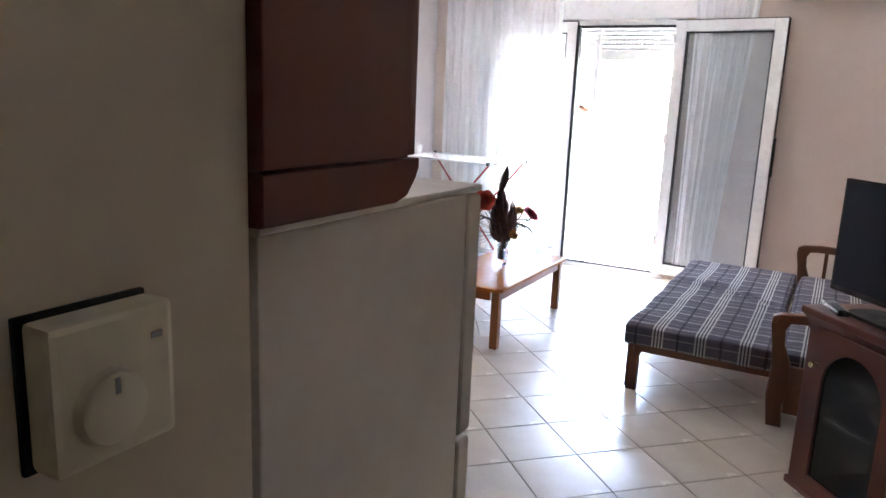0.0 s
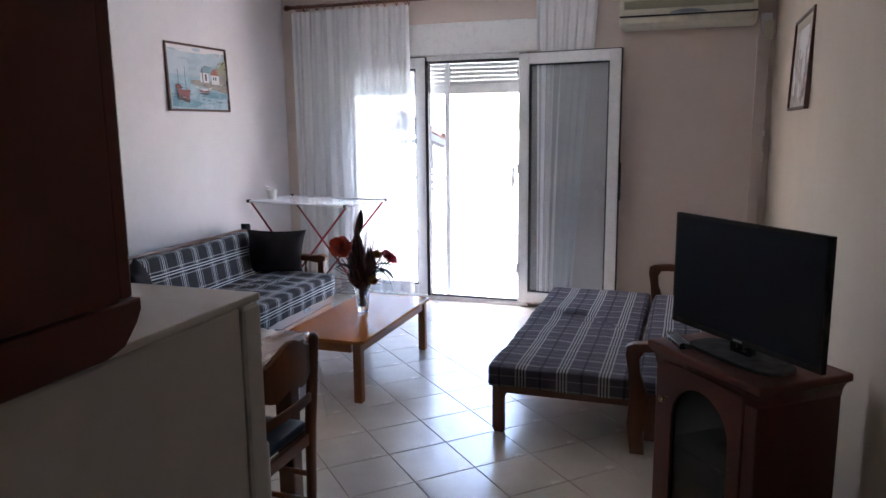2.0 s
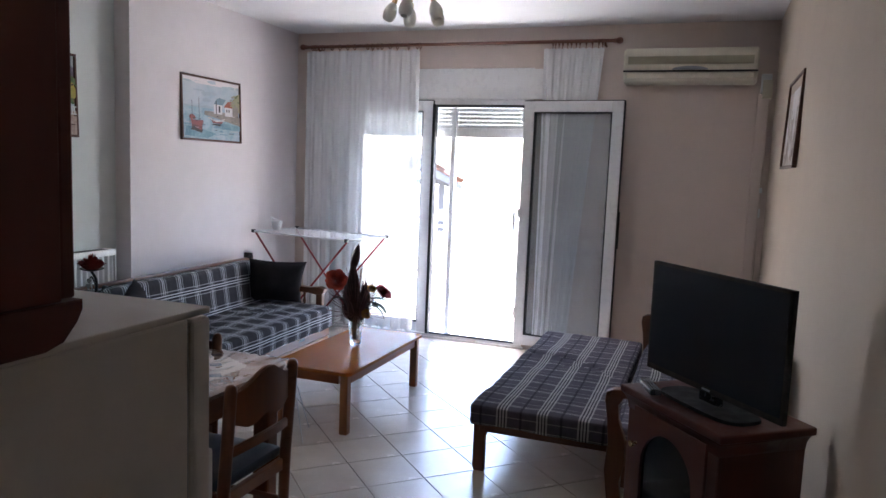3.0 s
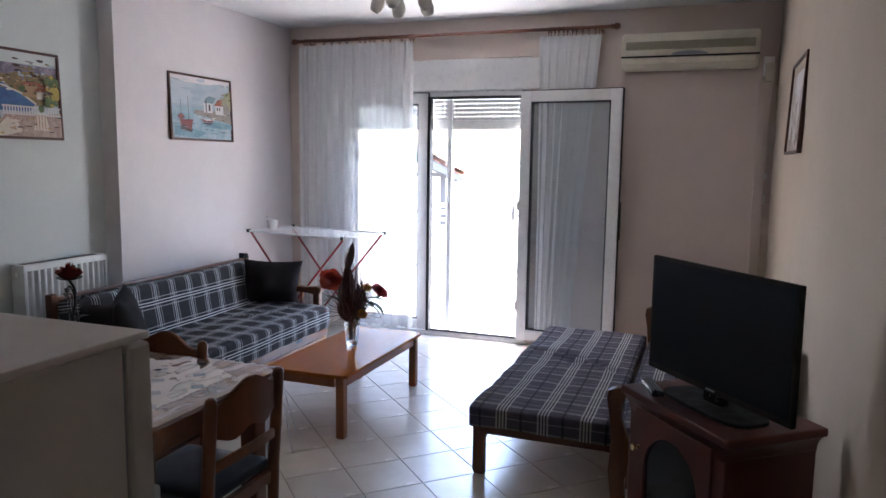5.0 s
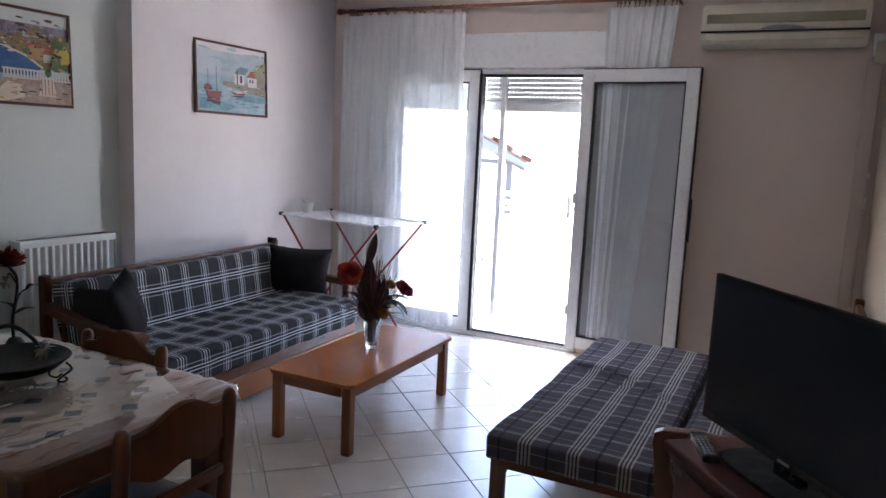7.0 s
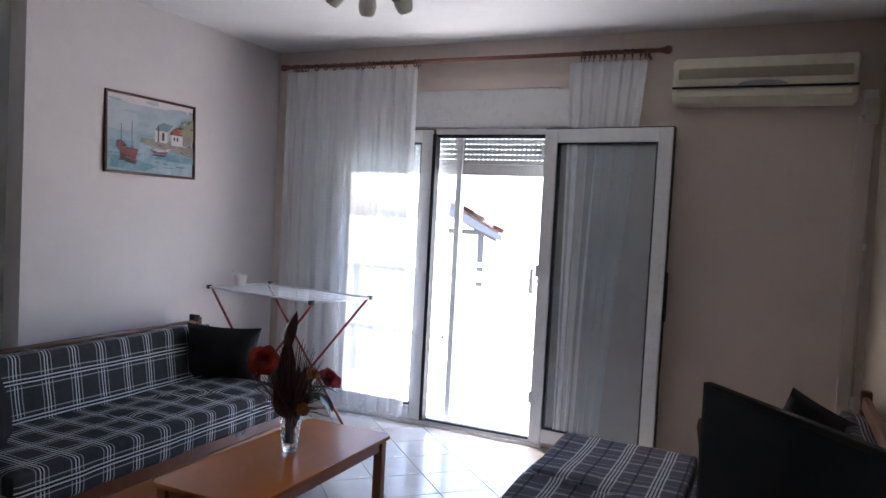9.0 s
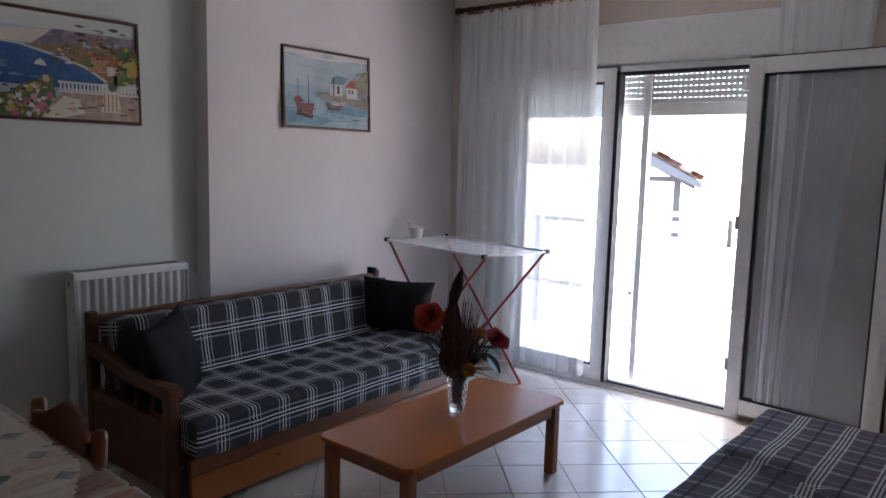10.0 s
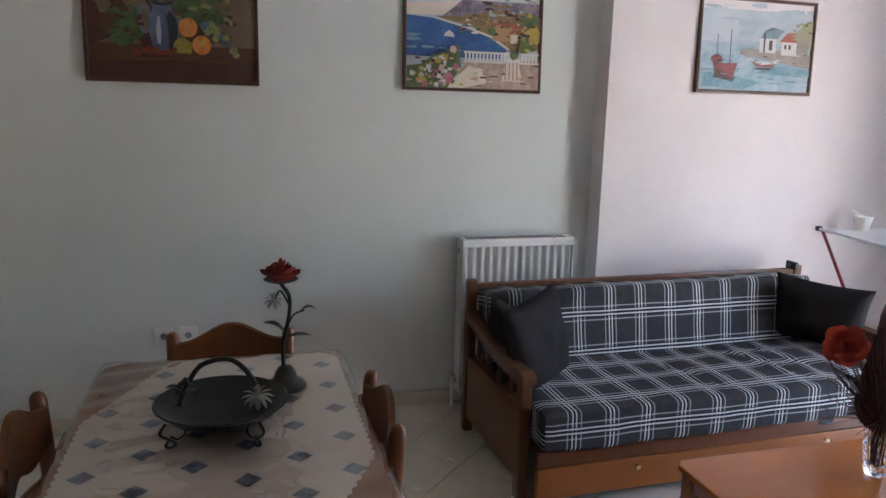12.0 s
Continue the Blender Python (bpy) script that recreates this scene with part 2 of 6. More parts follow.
M = dict(
    wall_green=paint("pale green wall paint", (0.665, 0.70, 0.675)),
    wall_lilac=paint("pale lilac wall paint", (0.76, 0.71, 0.71)),
    wall_pink=paint("beige pink wall paint", (0.72, 0.615, 0.55)),
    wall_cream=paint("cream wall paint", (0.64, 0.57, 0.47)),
    # the right wall's cream, evenly darkened: its shade is put into the colour
    wall_cream_shaded=paint("cream wall paint with shade in it", (0.475, 0.39, 0.30)),
    ceiling=paint("white ceiling paint", (0.86, 0.86, 0.85), 0.85),
    facade=paint("rendered facade", (0.8, 0.78, 0.74), 0.9, 3),
    upvc=plastic("white window profile", (0.85, 0.85, 0.845), 0.28, 0.012),
    gasket=plastic("black rubber gasket", (0.02, 0.02, 0.022), 0.6),
    shutter=plastic("light grey shutter slats", (0.76, 0.77, 0.76), 0.4),
    white_enamel=plastic("white enamel", (0.82, 0.83, 0.82), 0.3, 0.03),
    fridge=plastic("white fridge enamel", (0.70, 0.655, 0.61), 0.35, 0.04),
    ivory=plastic("ivory plastic", (0.76, 0.71, 0.58), 0.4),
    ivory_dark=plastic("khaki grille plastic", (0.45, 0.42, 0.30), 0.5),
    black_matt=plastic("matt black plastic", (0.008, 0.008, 0.009), 0.75),
    black=plastic("black plastic", (0.018, 0.019, 0.023), 0.25),
    screen=screen_material(),
    grey_mark=plastic("grey print", (0.3, 0.32, 0.36), 0.5),
    chrome=metal("chrome", (0.8, 0.8, 0.8), 0.12),
    brass=metal("brass", (0.75, 0.58, 0.3), 0.25),
    iron=metal("black wrought iron", (0.014, 0.016, 0.016), 0.42, 0.4),
    red_tube=plastic("dark red lacquered tube", (0.28, 0.02, 0.025), 0.3),
    white_wire=plastic("white coated wire", (0.8, 0.82, 0.84), 0.3),
    rail_white=plastic("white railing paint", (0.42, 0.42, 0.41), 0.4),
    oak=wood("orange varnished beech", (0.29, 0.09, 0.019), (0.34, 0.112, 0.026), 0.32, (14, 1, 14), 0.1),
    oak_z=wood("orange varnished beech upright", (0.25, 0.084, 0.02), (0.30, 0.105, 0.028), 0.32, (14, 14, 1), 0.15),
    chairwood=wood("brown varnished chair wood", (0.12, 0.036, 0.012), (0.20, 0.066, 0.022), 0.28, (14, 14, 1), 0.25),
    sofawood=wood("brown sofa wood", (0.085, 0.028, 0.010), (0.16, 0.058, 0.02), 0.38, (14, 1, 14), 0.15),
    sofawood_z=wood("brown sofa wood upright", (0.08, 0.026, 0.010), (0.15, 0.054, 0.018), 0.38, (14, 14, 1), 0.15),
    cherry=wood("red-brown cherry stain", (0.085, 0.019, 0.011), (0.13, 0.031, 0.017), 0.42, (14, 14, 1), 0.1),
    kitchen=wood("dark red kitchen laminate", (0.105, 0.021, 0.014), (0.145, 0.033, 0.021), 0.45, (14, 14, 1), 0.1),
    rodwood=wood("reddish curtain rod wood", (0.20, 0.085, 0.055), (0.30, 0.135, 0.09), 0.4, (1, 14, 14)),
    framewood=wood("dark picture frame wood", (0.06, 0.02, 0.012), (0.11, 0.04, 0.02), 0.35, (14, 14, 14)),
    vinyl=plastic("dark blue vinyl seat", (0.02, 0.035, 0.06), 0.35),
    pane=glass("window glass", (0.975, 0.985, 0.985), 2.4, 0.26),
    cab_glass=glass("smoked cabinet glass", (0.25, 0.3, 0.28)),
    clear=glass("clear glass", (0.95, 0.97, 0.97), 1.6),
    plastic_film=glass("clear plastic film", (0.98, 0.97, 0.96), 2.2),
    sheer=sheer("sheer white curtain", 0.23, (0.88, 0.885, 0.90)),
    sheer_thick=sheer("gathered white curtain", 0.12),
    plaid=plaid("grey navy white check", (0.052, 0.052, 0.058), (0.012, 0.012, 0.018), (0.84, 0.87, 0.90), 0.166, 0.185, SOFA_LINES, SOFA_LINES),
    plaid_bed=plaid("grey purple cream check", (0.086, 0.078, 0.094), (0.030, 0.026, 0.036), (0.76, 0.74, 0.70), 0.15, 0.205, BED_Y, BED_X),
    pillow=cloth("charcoal cushion cloth", (0.027, 0.025, 0.028)),
    petal_red=plastic("red cloth petals", (0.30, 0.03, 0.02), 0.7, 0.25),
    petal_pink=plastic("crimson cloth petals", (0.42, 0.02, 0.04), 0.7, 0.25),
    petal_orange=plastic("orange red petals", (0.52, 0.055, 0.025), 0.7, 0.25),
    petal_yellow=plastic("yellow cloth petals", (0.46, 0.20, 0.035), 0.7, 0.2),
    petal_white=plastic("white cloth petals", (0.36, 0.36, 0.34), 0.7, 0.2),
    dry_leaf=plastic("dried purple brown leaf", (0.075, 0.028, 0.026), 0.6, 0.3),
    leaf=plastic("dark green leaf", (0.03, 0.06, 0.03), 0.5, 0.2),
    stem=plastic("brown grass stem", (0.14, 0.06, 0.06), 0.7),
    roof_tile=plastic("terracotta roof tile", (0.36, 0.25, 0.20), 0.8, 0.25),
    dark_timber=wood("dark roof timber", (0.045, 0.045, 0.05), (0.075, 0.075, 0.08), 0.8, (14, 14, 1), 0.0),
    grey_timber=wood("weathered grey timber", (0.07, 0.072, 0.08), (0.12, 0.122, 0.13), 0.8, (1, 14, 14), 0.0),
    paving=paint("pale balcony tiles", (0.60, 0.59, 0.57), 0.5, 2),
    ground=paint("dry pale ground", (0.31, 0.305, 0.275), 0.9, 4),
)


def tile_material():
    n = Nodes("beige ceramic floor tile")
    rnd = n.add("ShaderNodeObjectInfo").outputs["Random"]
    cloud = n.noise(5.0, 5)
    col = n.mix(n.ramp(cloud, [(0.3, 0.0), (0.7, 1.0)]), (0.58, 0.52, 0.45), (0.66, 0.61, 0.54))
    col = n.mix(n.value("MULTIPLY", rnd, 0.35), col, (0.54, 0.49, 0.42))
    n.bump(n.noise(18.0, 3), 0.05, 0.002)
    return n.base(col, n.ramp(n.noise(9.0, 5), [(0.3, 0.16), (0.75, 0.3)]))


M["tile"] = tile_material()
M["grout"] = paint("grey brown grout", (0.30, 0.27, 0.23), 0.95, 3)


def cloth_material():
    """Cream cloth printed with slate-blue diamonds on a slanted grid."""
    n = Nodes("cream cloth with blue diamonds")
    tc = n.add("ShaderNodeTexCoord")
    sep = n.add("ShaderNodeSeparateXYZ")
    n.link(tc.outputs["Object"], sep.inputs[0])
    u = n.value("DIVIDE", sep.outputs[0], 0.17)
    v = n.value("DIVIDE", sep.outputs[1], 0.115)
    row = n.value("FLOOR", v)
    u = n.value("ADD", u, n.value("MULTIPLY", row, 0.5))
    fu = n.value("ABSOLUTE", n.value("SUBTRACT", n.value("FRACT", u), 0.5))
    fv = n.value("ABSOLUTE", n.value("SUBTRACT", n.value("FRACT", v), 0.5))
    d = n.value("ADD", n.value("MULTIPLY", fu, 0.17), n.value("MULTIPLY", fv, 0.115))
    inside = n.value("LESS_THAN", d, 0.030)
    blot = n.noise(38.0, 4)
    blue = n.mix(n.ramp(blot, [(0.35, 0.0), (0.65, 1.0)]), (0.05, 0.07, 0.12), (0.20, 0.24, 0.30))
    cream = n.mix(n.noise(6.0, 4), (0.52, 0.445, 0.39), (0.61, 0.535, 0.475))
    n.bump(n.noise(350.0, 2), 0.2, 0.001)
    return n.base(n.mix(inside, cream, blue), 0.6)


M["cloth"] = cloth_material()


def art(name, colour, other=None, scale=14.0):
    """Brushed oil paint in two tones."""
    n = Nodes(name)
    f = n.noise(scale, 6, 0.7, distortion=0.8)
    col = n.mix(n.ramp(f, [(0.35, 0.0), (0.65, 1.0)]), colour, other or shade(colour, 0.7))
    n.bump(n.noise(90.0, 3), 0.15, 0.001)
    return n.base(col, 0.45)


# ---- mesh helpers ----
def root(name, at, label, category, group="", kind="", rz=0):
    ob = new(name)
    ob.matrix_basis = pose(*at, 0, 0, rz)
    ob.empty_display_size = 0.1
    return tagged(ob, label, category, group, kind)


def top_of(ob):
    while ob.parent:
        ob = ob.parent
    return ob


def part(name, bm, material, parent=None, label="", local=False, smooth=None):
    """Link a bmesh as one mesh object. Coordinates are the world's unless local, then the top thing's."""
    mesh = bpy.data.meshes.new(name)
    if smooth:
        for f in bm.faces:
            f.smooth = True
        limit = radians(smooth)
        for e in bm.edges:
            e.smooth = len(e.link_faces) == 2 and e.calc_face_angle(0) < limit
    bm.to_mesh(mesh)
    bm.free()
    for m in material if isinstance(material, (list, tuple)) else [material]:
        mesh.materials.append(m)
    ob = new(name, mesh)
    if parent:
        if not local:
            mesh.transform(top_of(parent).matrix_basis.inverted())
        ob.parent = parent
    if label:
        ob["label"] = label
    return ob


def setting(name, bm, material, label, category, smooth=None):
    return tagged(part(name, bm, material, smooth=smooth), label, category, kind="structure")


def box(x0, x1, y0, y1, z0, z1, bevel=0.0, seg=2, bm=None, m=None):
    bm = bm or bmesh.new()
    got = bmesh.ops.create_cube(bm, size=1.0, matrix=Matrix.Translation(((x0 + x1) / 2, (y0 + y1) / 2, (z0 + z1) / 2)) @ Matrix.Diagonal((abs(x1 - x0), abs(y1 - y0), abs(z1 - z0), 1)))
    vs = got["verts"]
    if m:
        bmesh.ops.transform(bm, matrix=m, verts=vs)
    if bevel:
        edges = list({e for v in vs for e in v.link_edges})
        bmesh.ops.bevel(bm, geom=edges, offset=bevel, segments=seg, affect="EDGES", profile=0.6)
    return bm


def prism(outline, depth, bevel=0.0, seg=2, m=None, bm=None):
    """An outline in x and z pushed along y from 0 to depth, then placed by m."""
    bm = bm or bmesh.new()
    a = [bm.verts.new((x, 0, z)) for x, z in outline]
    b = [bm.verts.new((x, depth, z)) for x, z in outline]
    count = len(outline)
    faces = [bm.faces.new(a), bm.faces.new(b[::-1])]
    for k in range(count):
        faces.append(bm.faces.new((a[k], b[k], b[(k + 1) % count], a[(k + 1) % count])))
    if m:
        bmesh.ops.transform(bm, matrix=m, verts=a + b)
    if bevel:
        rim = list(faces[0].edges) + list(faces[1].edges)
        bmesh.ops.bevel(bm, geom=rim, offset=bevel, segments=seg, affect="EDGES", profile=0.6)
    bmesh.ops.recalc_face_normals(bm, faces=bm.faces)
    return bm


def lathe(profile, sides=24, at=(0, 0, 0), bm=None, m=None):
    bm = bm or bmesh.new()
    rings = []
    for r, z in profile:
        if r < 1e-5:
            rings.append([bm.verts.new((at[0], at[1], at[2] + z))])
        else:
            rings.append([bm.verts.new((at[0] + r * math.cos(2 * math.pi * k / sides), at[1] + r * math.sin(2 * math.pi * k / sides), at[2] + z)) for k in range(sides)])
    made = [v for r in rings for v in r]
    for a, b in zip(rings, rings[1:]):
        for k in range(sides):
            q = [a[k % len(a)], a[(k + 1) % len(a)], b[(k + 1) % len(b)], b[k % len(b)]]
            q = list(dict.fromkeys(q))
            if len(q) > 2:
                bm.faces.new(q)
    for r in (rings[0], rings[-1]):
        if len(r) > 2:
            bm.faces.new(r)
    bmesh.ops.recalc_face_normals(bm, faces=bm.faces)
    if m:
        bmesh.ops.transform(bm, matrix=m, verts=made)
    return bm


def tube(points, radius, sides=8, bm=None, closed=False, taper=None):
    """A round bar swept through points."""
    bm = bm or bmesh.new()
    pts = [Vector(p) for p in points]
    count = len(pts)
    rings, side = [], None
    for k, p in enumerate(pts):
        a = pts[k - 1] if k or closed else p
        b = pts[(k + 1) % count] if k < count - 1 or closed else p
        way = (b - a).normalized()
        side = way.orthogonal().normalized() if side is None else (side - way * side.dot(way)).normalized()
        up = way.cross(side)
        r = radius * (taper[k] if taper else 1.0)
        rings.append([bm.verts.new(p + r * (math.cos(2 * math.pi * s / sides) * side + math.sin(2 * math.pi * s / sides) * up)) for s in range(sides)])
    pairs = list(zip(rings, rings[1:])) + ([(rings[-1], rings[0])] if closed else [])
    for a, b in pairs:
        for s in range(sides):
            bm.faces.new((a[s], a[(s + 1) % sides], b[(s + 1) % sides], b[s]))
    if not closed:
        bm.faces.new(rings[0][::-1])
        bm.faces.new(rings[-1])
    return bm


def arc(cx, cz, r, a0, a1, n=12):
    return [(cx + r * math.cos(radians(a0 + (a1 - a0) * k / n)), cz + r * math.sin(radians(a0 + (a1 - a0) * k / n))) for k in range(n + 1)]


def curve(points, n=6):
    """Catmull-Rom through points."""
    pts = [Vector(p) for p in points]
    pts = [2 * pts[0] - pts[1]] + pts + [2 * pts[-1] - pts[-2]]
    out = []
    for a, b, c, d in zip(pts, pts[1:], pts[2:], pts[3:]):
        for k in range(n):
            t = k / n
            out.append(0.5 * (2 * b + (c - a) * t + (2 * a - 5 * b + 4 * c - d) * t * t + (3 * b - a - 3 * c + d) * t ** 3))
    return out + [pts[-2]]


def cushion(x0, x1, y0, y1, z0, z1, round_=0.04, sag=0.01, cuts=14, seed=0, axis=2, creases=()):
    """A stuffed block with rounded edges, uneven faces, and a UV map in metres that runs over the edges."""
    bm = bmesh.new()
    size = Vector((x1 - x0, y1 - y0, z1 - z0))
    mid = Vector((x0 + x1, y0 + y1, z0 + z1)) / 2
    bmesh.ops.create_cube(bm, size=1.0)
    bmesh.ops.subdivide_edges(bm, edges=bm.edges[:], cuts=cuts, use_grid_fill=True)
    uv = bm.loops.layers.uv.new("UVMap")
    for f in bm.faces:
        nrm = f.normal
        for l in f.loops:
            p = Vector([a * b for a, b in zip(l.vert.co, size)])
            if abs(nrm.z) > 0.5:
                l[uv].uv = (p.y, p.x if axis == 2 else p.x + size.z / 2)
            elif abs(nrm.x) > 0.5:
                l[uv].uv = (p.y, (1 if nrm.x > 0 else -1) * (size.x / 2 + size.z / 2 - p.z))
            else:
                l[uv].uv = (p.z + 0.07, p.x)
    half = size / 2
    for v in bm.verts:
        p = Vector([a * b for a, b in zip(v.co, size)])
        core = Vector([max(-h + round_, min(h - round_, c)) for c, h in zip(p, half)])
        off = p - core
        if off.length > 1e-6:
            p = core + off.normalized() * round_
        w = noise.noise(Vector((p.x * 3 + seed, p.y * 3, p.z * 3))) * sag + noise.noise(Vector((p.x * 9 + seed, p.y * 9, p.z * 9))) * sag * 0.4
        p += off.normalized() * w if off.length > 1e-6 else Vector((0, 0, w))
        v.co = mid + p
        if v.co.z > z1 - 0.03:
            for (ax, ay), (bx, by), deep, wide in creases:
                a, b = Vector((ax, ay)), Vector((bx, by))
                t = (v.co.xy - a).dot(b - a) / (b - a).length_squared
                d = ((v.co.xy - a).cross(b - a)) / (b - a).length
                if -0.15 < t < 1.15:
                    fade = max(0.0, 1 - (2 * t - 1) ** 4)
                    v.co.z += fade * (0.6 * deep * math.exp(-((d - 1.6 * wide) / wide) ** 2) - deep * math.exp(-(d / wide) ** 2))
    return bm


def pillow_mesh(w, h, thick, m, seed=0, cuts=14):
    """A square scatter cushion in x and z with pinched corners."""
    bm = bmesh.new()
    grids = []
    for s in (1, -1):
        g = []
        for i in range(cuts + 1):
            row = []
            for j in range(cuts + 1):
                u, v = 2 * i / cuts - 1, 2 * j / cuts - 1
                full = ((1 - u * u) * (1 - v * v)) ** 0.42
                pull_u, pull_v = 1 - 0.09 * (1 - v * v), 1 - 0.09 * (1 - u * u)
                wob = noise.noise(Vector((u * 1.7 + seed, v * 1.7, s))) * 0.18 + noise.noise(Vector((u * 5 + seed, v * 5, s))) * 0.07
                row.append((u * w / 2 * pull_u, s * thick / 2 * full * (1 + wob), v * h / 2 * pull_v))
            g.append(row)
        grids.append(g)
    verts = {}
    for n_, g in enumerate(grids):
        for i in range(cuts + 1):
            for j in range(cuts + 1):
                rim = i in (0, cuts) or j in (0, cuts)
                key = (0 if rim else n_, i, j)
                if key not in verts:
                    verts[key] = bm.verts.new(g[i][j])
    for n_ in (0, 1):
        for i in range(cuts):
            for j in range(cuts):
                q = [verts[(0 if a in (0, cuts) or b in (0, cuts) else n_, a, b)] for a, b in ((i, j), (i + 1, j), (i + 1, j + 1), (i, j + 1))]
                bm.faces.new(q if n_ else q[::-1])
    bmesh.ops.transform(bm, matrix=m, verts=bm.verts)
    return bm


def rose(bm, at, r, tilt=(0, 0, 0), layers=6, seed=0, height=1.0):
    """A rose of nested cupped petals round a tight heart."""
    rng = random.Random(seed)
    place = Matrix.Translation(at) @ Euler([radians(a) for a in tilt]).to_matrix().to_4x4()
    for layer in range(layers):
        f = (layer + 0.7) / layers
        count = 2 + (layer + 1) // 2
        for k in range(count):
            a = 2 * math.pi * (k + 0.38 * layer) / count + rng.uniform(-0.15, 0.15)
            tall = height * r * (0.95 - 0.45 * f) * rng.uniform(0.93, 1.07)
            wide = math.pi / count * 1.35
            rows = []
            for i in range(6):
                t = i / 5
                row = []
                for j in range(7):
                    s = j / 3 - 1
                    spread = 0.35 + 0.65 * math.sin(math.pi * min(1.0, 0.15 + 0.75 * t))
                    ang = a + s * wide * spread
                    rad = r * f * (0.15 + 0.85 * (1 - (1 - t) ** 2)) + r * 0.14 * f * max(0.0, t - 0.7) / 0.3
                    rad *= 1 + 0.05 * math.cos(3 * s + layer)
                    z = tall * t * (1 - 0.16 * s * s) - r * 0.12 * f * max(0.0, t - 0.75) / 0.25
                    row.append(bm.verts.new(place @ Vector((rad * math.cos(ang), rad * math.sin(ang), z))))
                rows.append(row)
            for p, q in zip(rows, rows[1:]):
                for j in range(6):
                    bm.faces.new((p[j], p[j + 1], q[j + 1], q[j]))
    return bm


def leaf_blade(bm, base, tip, width, fold=0.15, bend=0.0, n=6, across=None):
    base, tip = Vector(base), Vector(tip)
    way = tip - base
    side = way.cross(Vector((0, 0, 1)))
    side = Vector(across).normalized() if across else side.normalized() if side.length > 1e-5 else Vector((1, 0, 0))
    up = side.cross(way).normalized()
    rows = []
    for k in range(n + 1):
        t = k / n
        w = width * math.sin(math.pi * min(1.0, 0.08 + 0.92 * t)) ** 0.8
        c = base + way * t + up * bend * math.sin(math.pi * t)
        rows.append([bm.verts.new(c - side * w / 2 + up * fold * w), bm.verts.new(c), bm.verts.new(c + side * w / 2 + up * fold * w)])
    for a, b in zip(rows, rows[1:]):
        bm.faces.new((a[0], a[1], b[1], b[0]))
        bm.faces.new((a[1], a[2], b[2], b[1]))
    return bm


def bars(bm, rects, bevel=0.0):
    for r in rects:
        box(*r, bevel=bevel, bm=bm)
    return bm


# ---- the plan ----
LEFT, RECESS, RIGHT = -2.89, -3.02, 1.26
STEP, BACK, HALL = 4.16, 6.29, -3.2
CEIL = 2.745
KITCHEN, PARTITION = 0.551, 0.15
WX0, WX1 = -2.735, -0.60

setting("wall_left_recessed", box(RECESS - 0.22, RECESS, 0.45, STEP, 0, CEIL), M["wall_green"], "pale green painted wall with framed paintings", "wall")
setting("wall_left_pier", box(RECESS - 0.22, LEFT, STEP, BACK + 0.22, 0, CEIL), M["wall_lilac"], "pale lilac painted wall pier behind the sofa", "wall")
bm = box(LEFT, WX0, BACK, BACK + 0.22, 0, CEIL)
box(WX1, RIGHT + 0.2, BACK, BACK + 0.22, 0, CEIL, bm=bm)
box(WX0, WX1, BACK, BACK + 0.22, 2.415, CEIL, bm=bm)
setting("wall_window", bm, M["wall_pink"], "beige pink painted wall around the balcony door", "wall")
setting("wall_right", box(RIGHT, RIGHT + 0.2, HALL, BACK, 0, CEIL), M["wall_cream_shaded"], "cream painted wall beside the television", "wall")
setting("wall_kitchen", box(RECESS, PARTITION - 0.12, KITCHEN - 0.15, KITCHEN, 0, CEIL), M["wall_cream"], "cream painted wall behind the fridge", "wall")
setting("wall_partition", box(PARTITION - 0.12, PARTITION, HALL, KITCHEN + 0.012, 0, CEIL, 0.004), M["wall_cream"], "cream painted partition wall with a thermostat", "wall")
setting("wall_hall", box(PARTITION - 0.12, RIGHT + 0.2, HALL - 0.15, HALL, 0, CEIL), M["wall_cream"], "cream painted wall closing the hall", "wall")
setting("ceiling", box(RECESS - 0.22, RIGHT + 0.2, HALL - 0.15, BACK + 0.22, CEIL, CEIL + 0.2), M["ceiling"], "white painted ceiling", "ceiling")


def baseboard():
    bm = bars(bmesh.new(), [
        (RECESS, RECESS + 0.012, KITCHEN, STEP, 0.002, 0.075), (RECESS + 0.012, LEFT, STEP - 0.012, STEP, 0.002, 0.075),
        (LEFT, LEFT + 0.012, STEP, BACK, 0.002, 0.075), (WX1 + 0.07, RIGHT - 0.012, BACK - 0.012, BACK, 0.002, 0.075),
        (RIGHT - 0.012, RIGHT, HALL, BACK, 0.002, 0.075)], 0.003)
    setting("baseboard", bm, M["tile"], "beige ceramic skirting tiles along the walls", "baseboard")


baseboard()


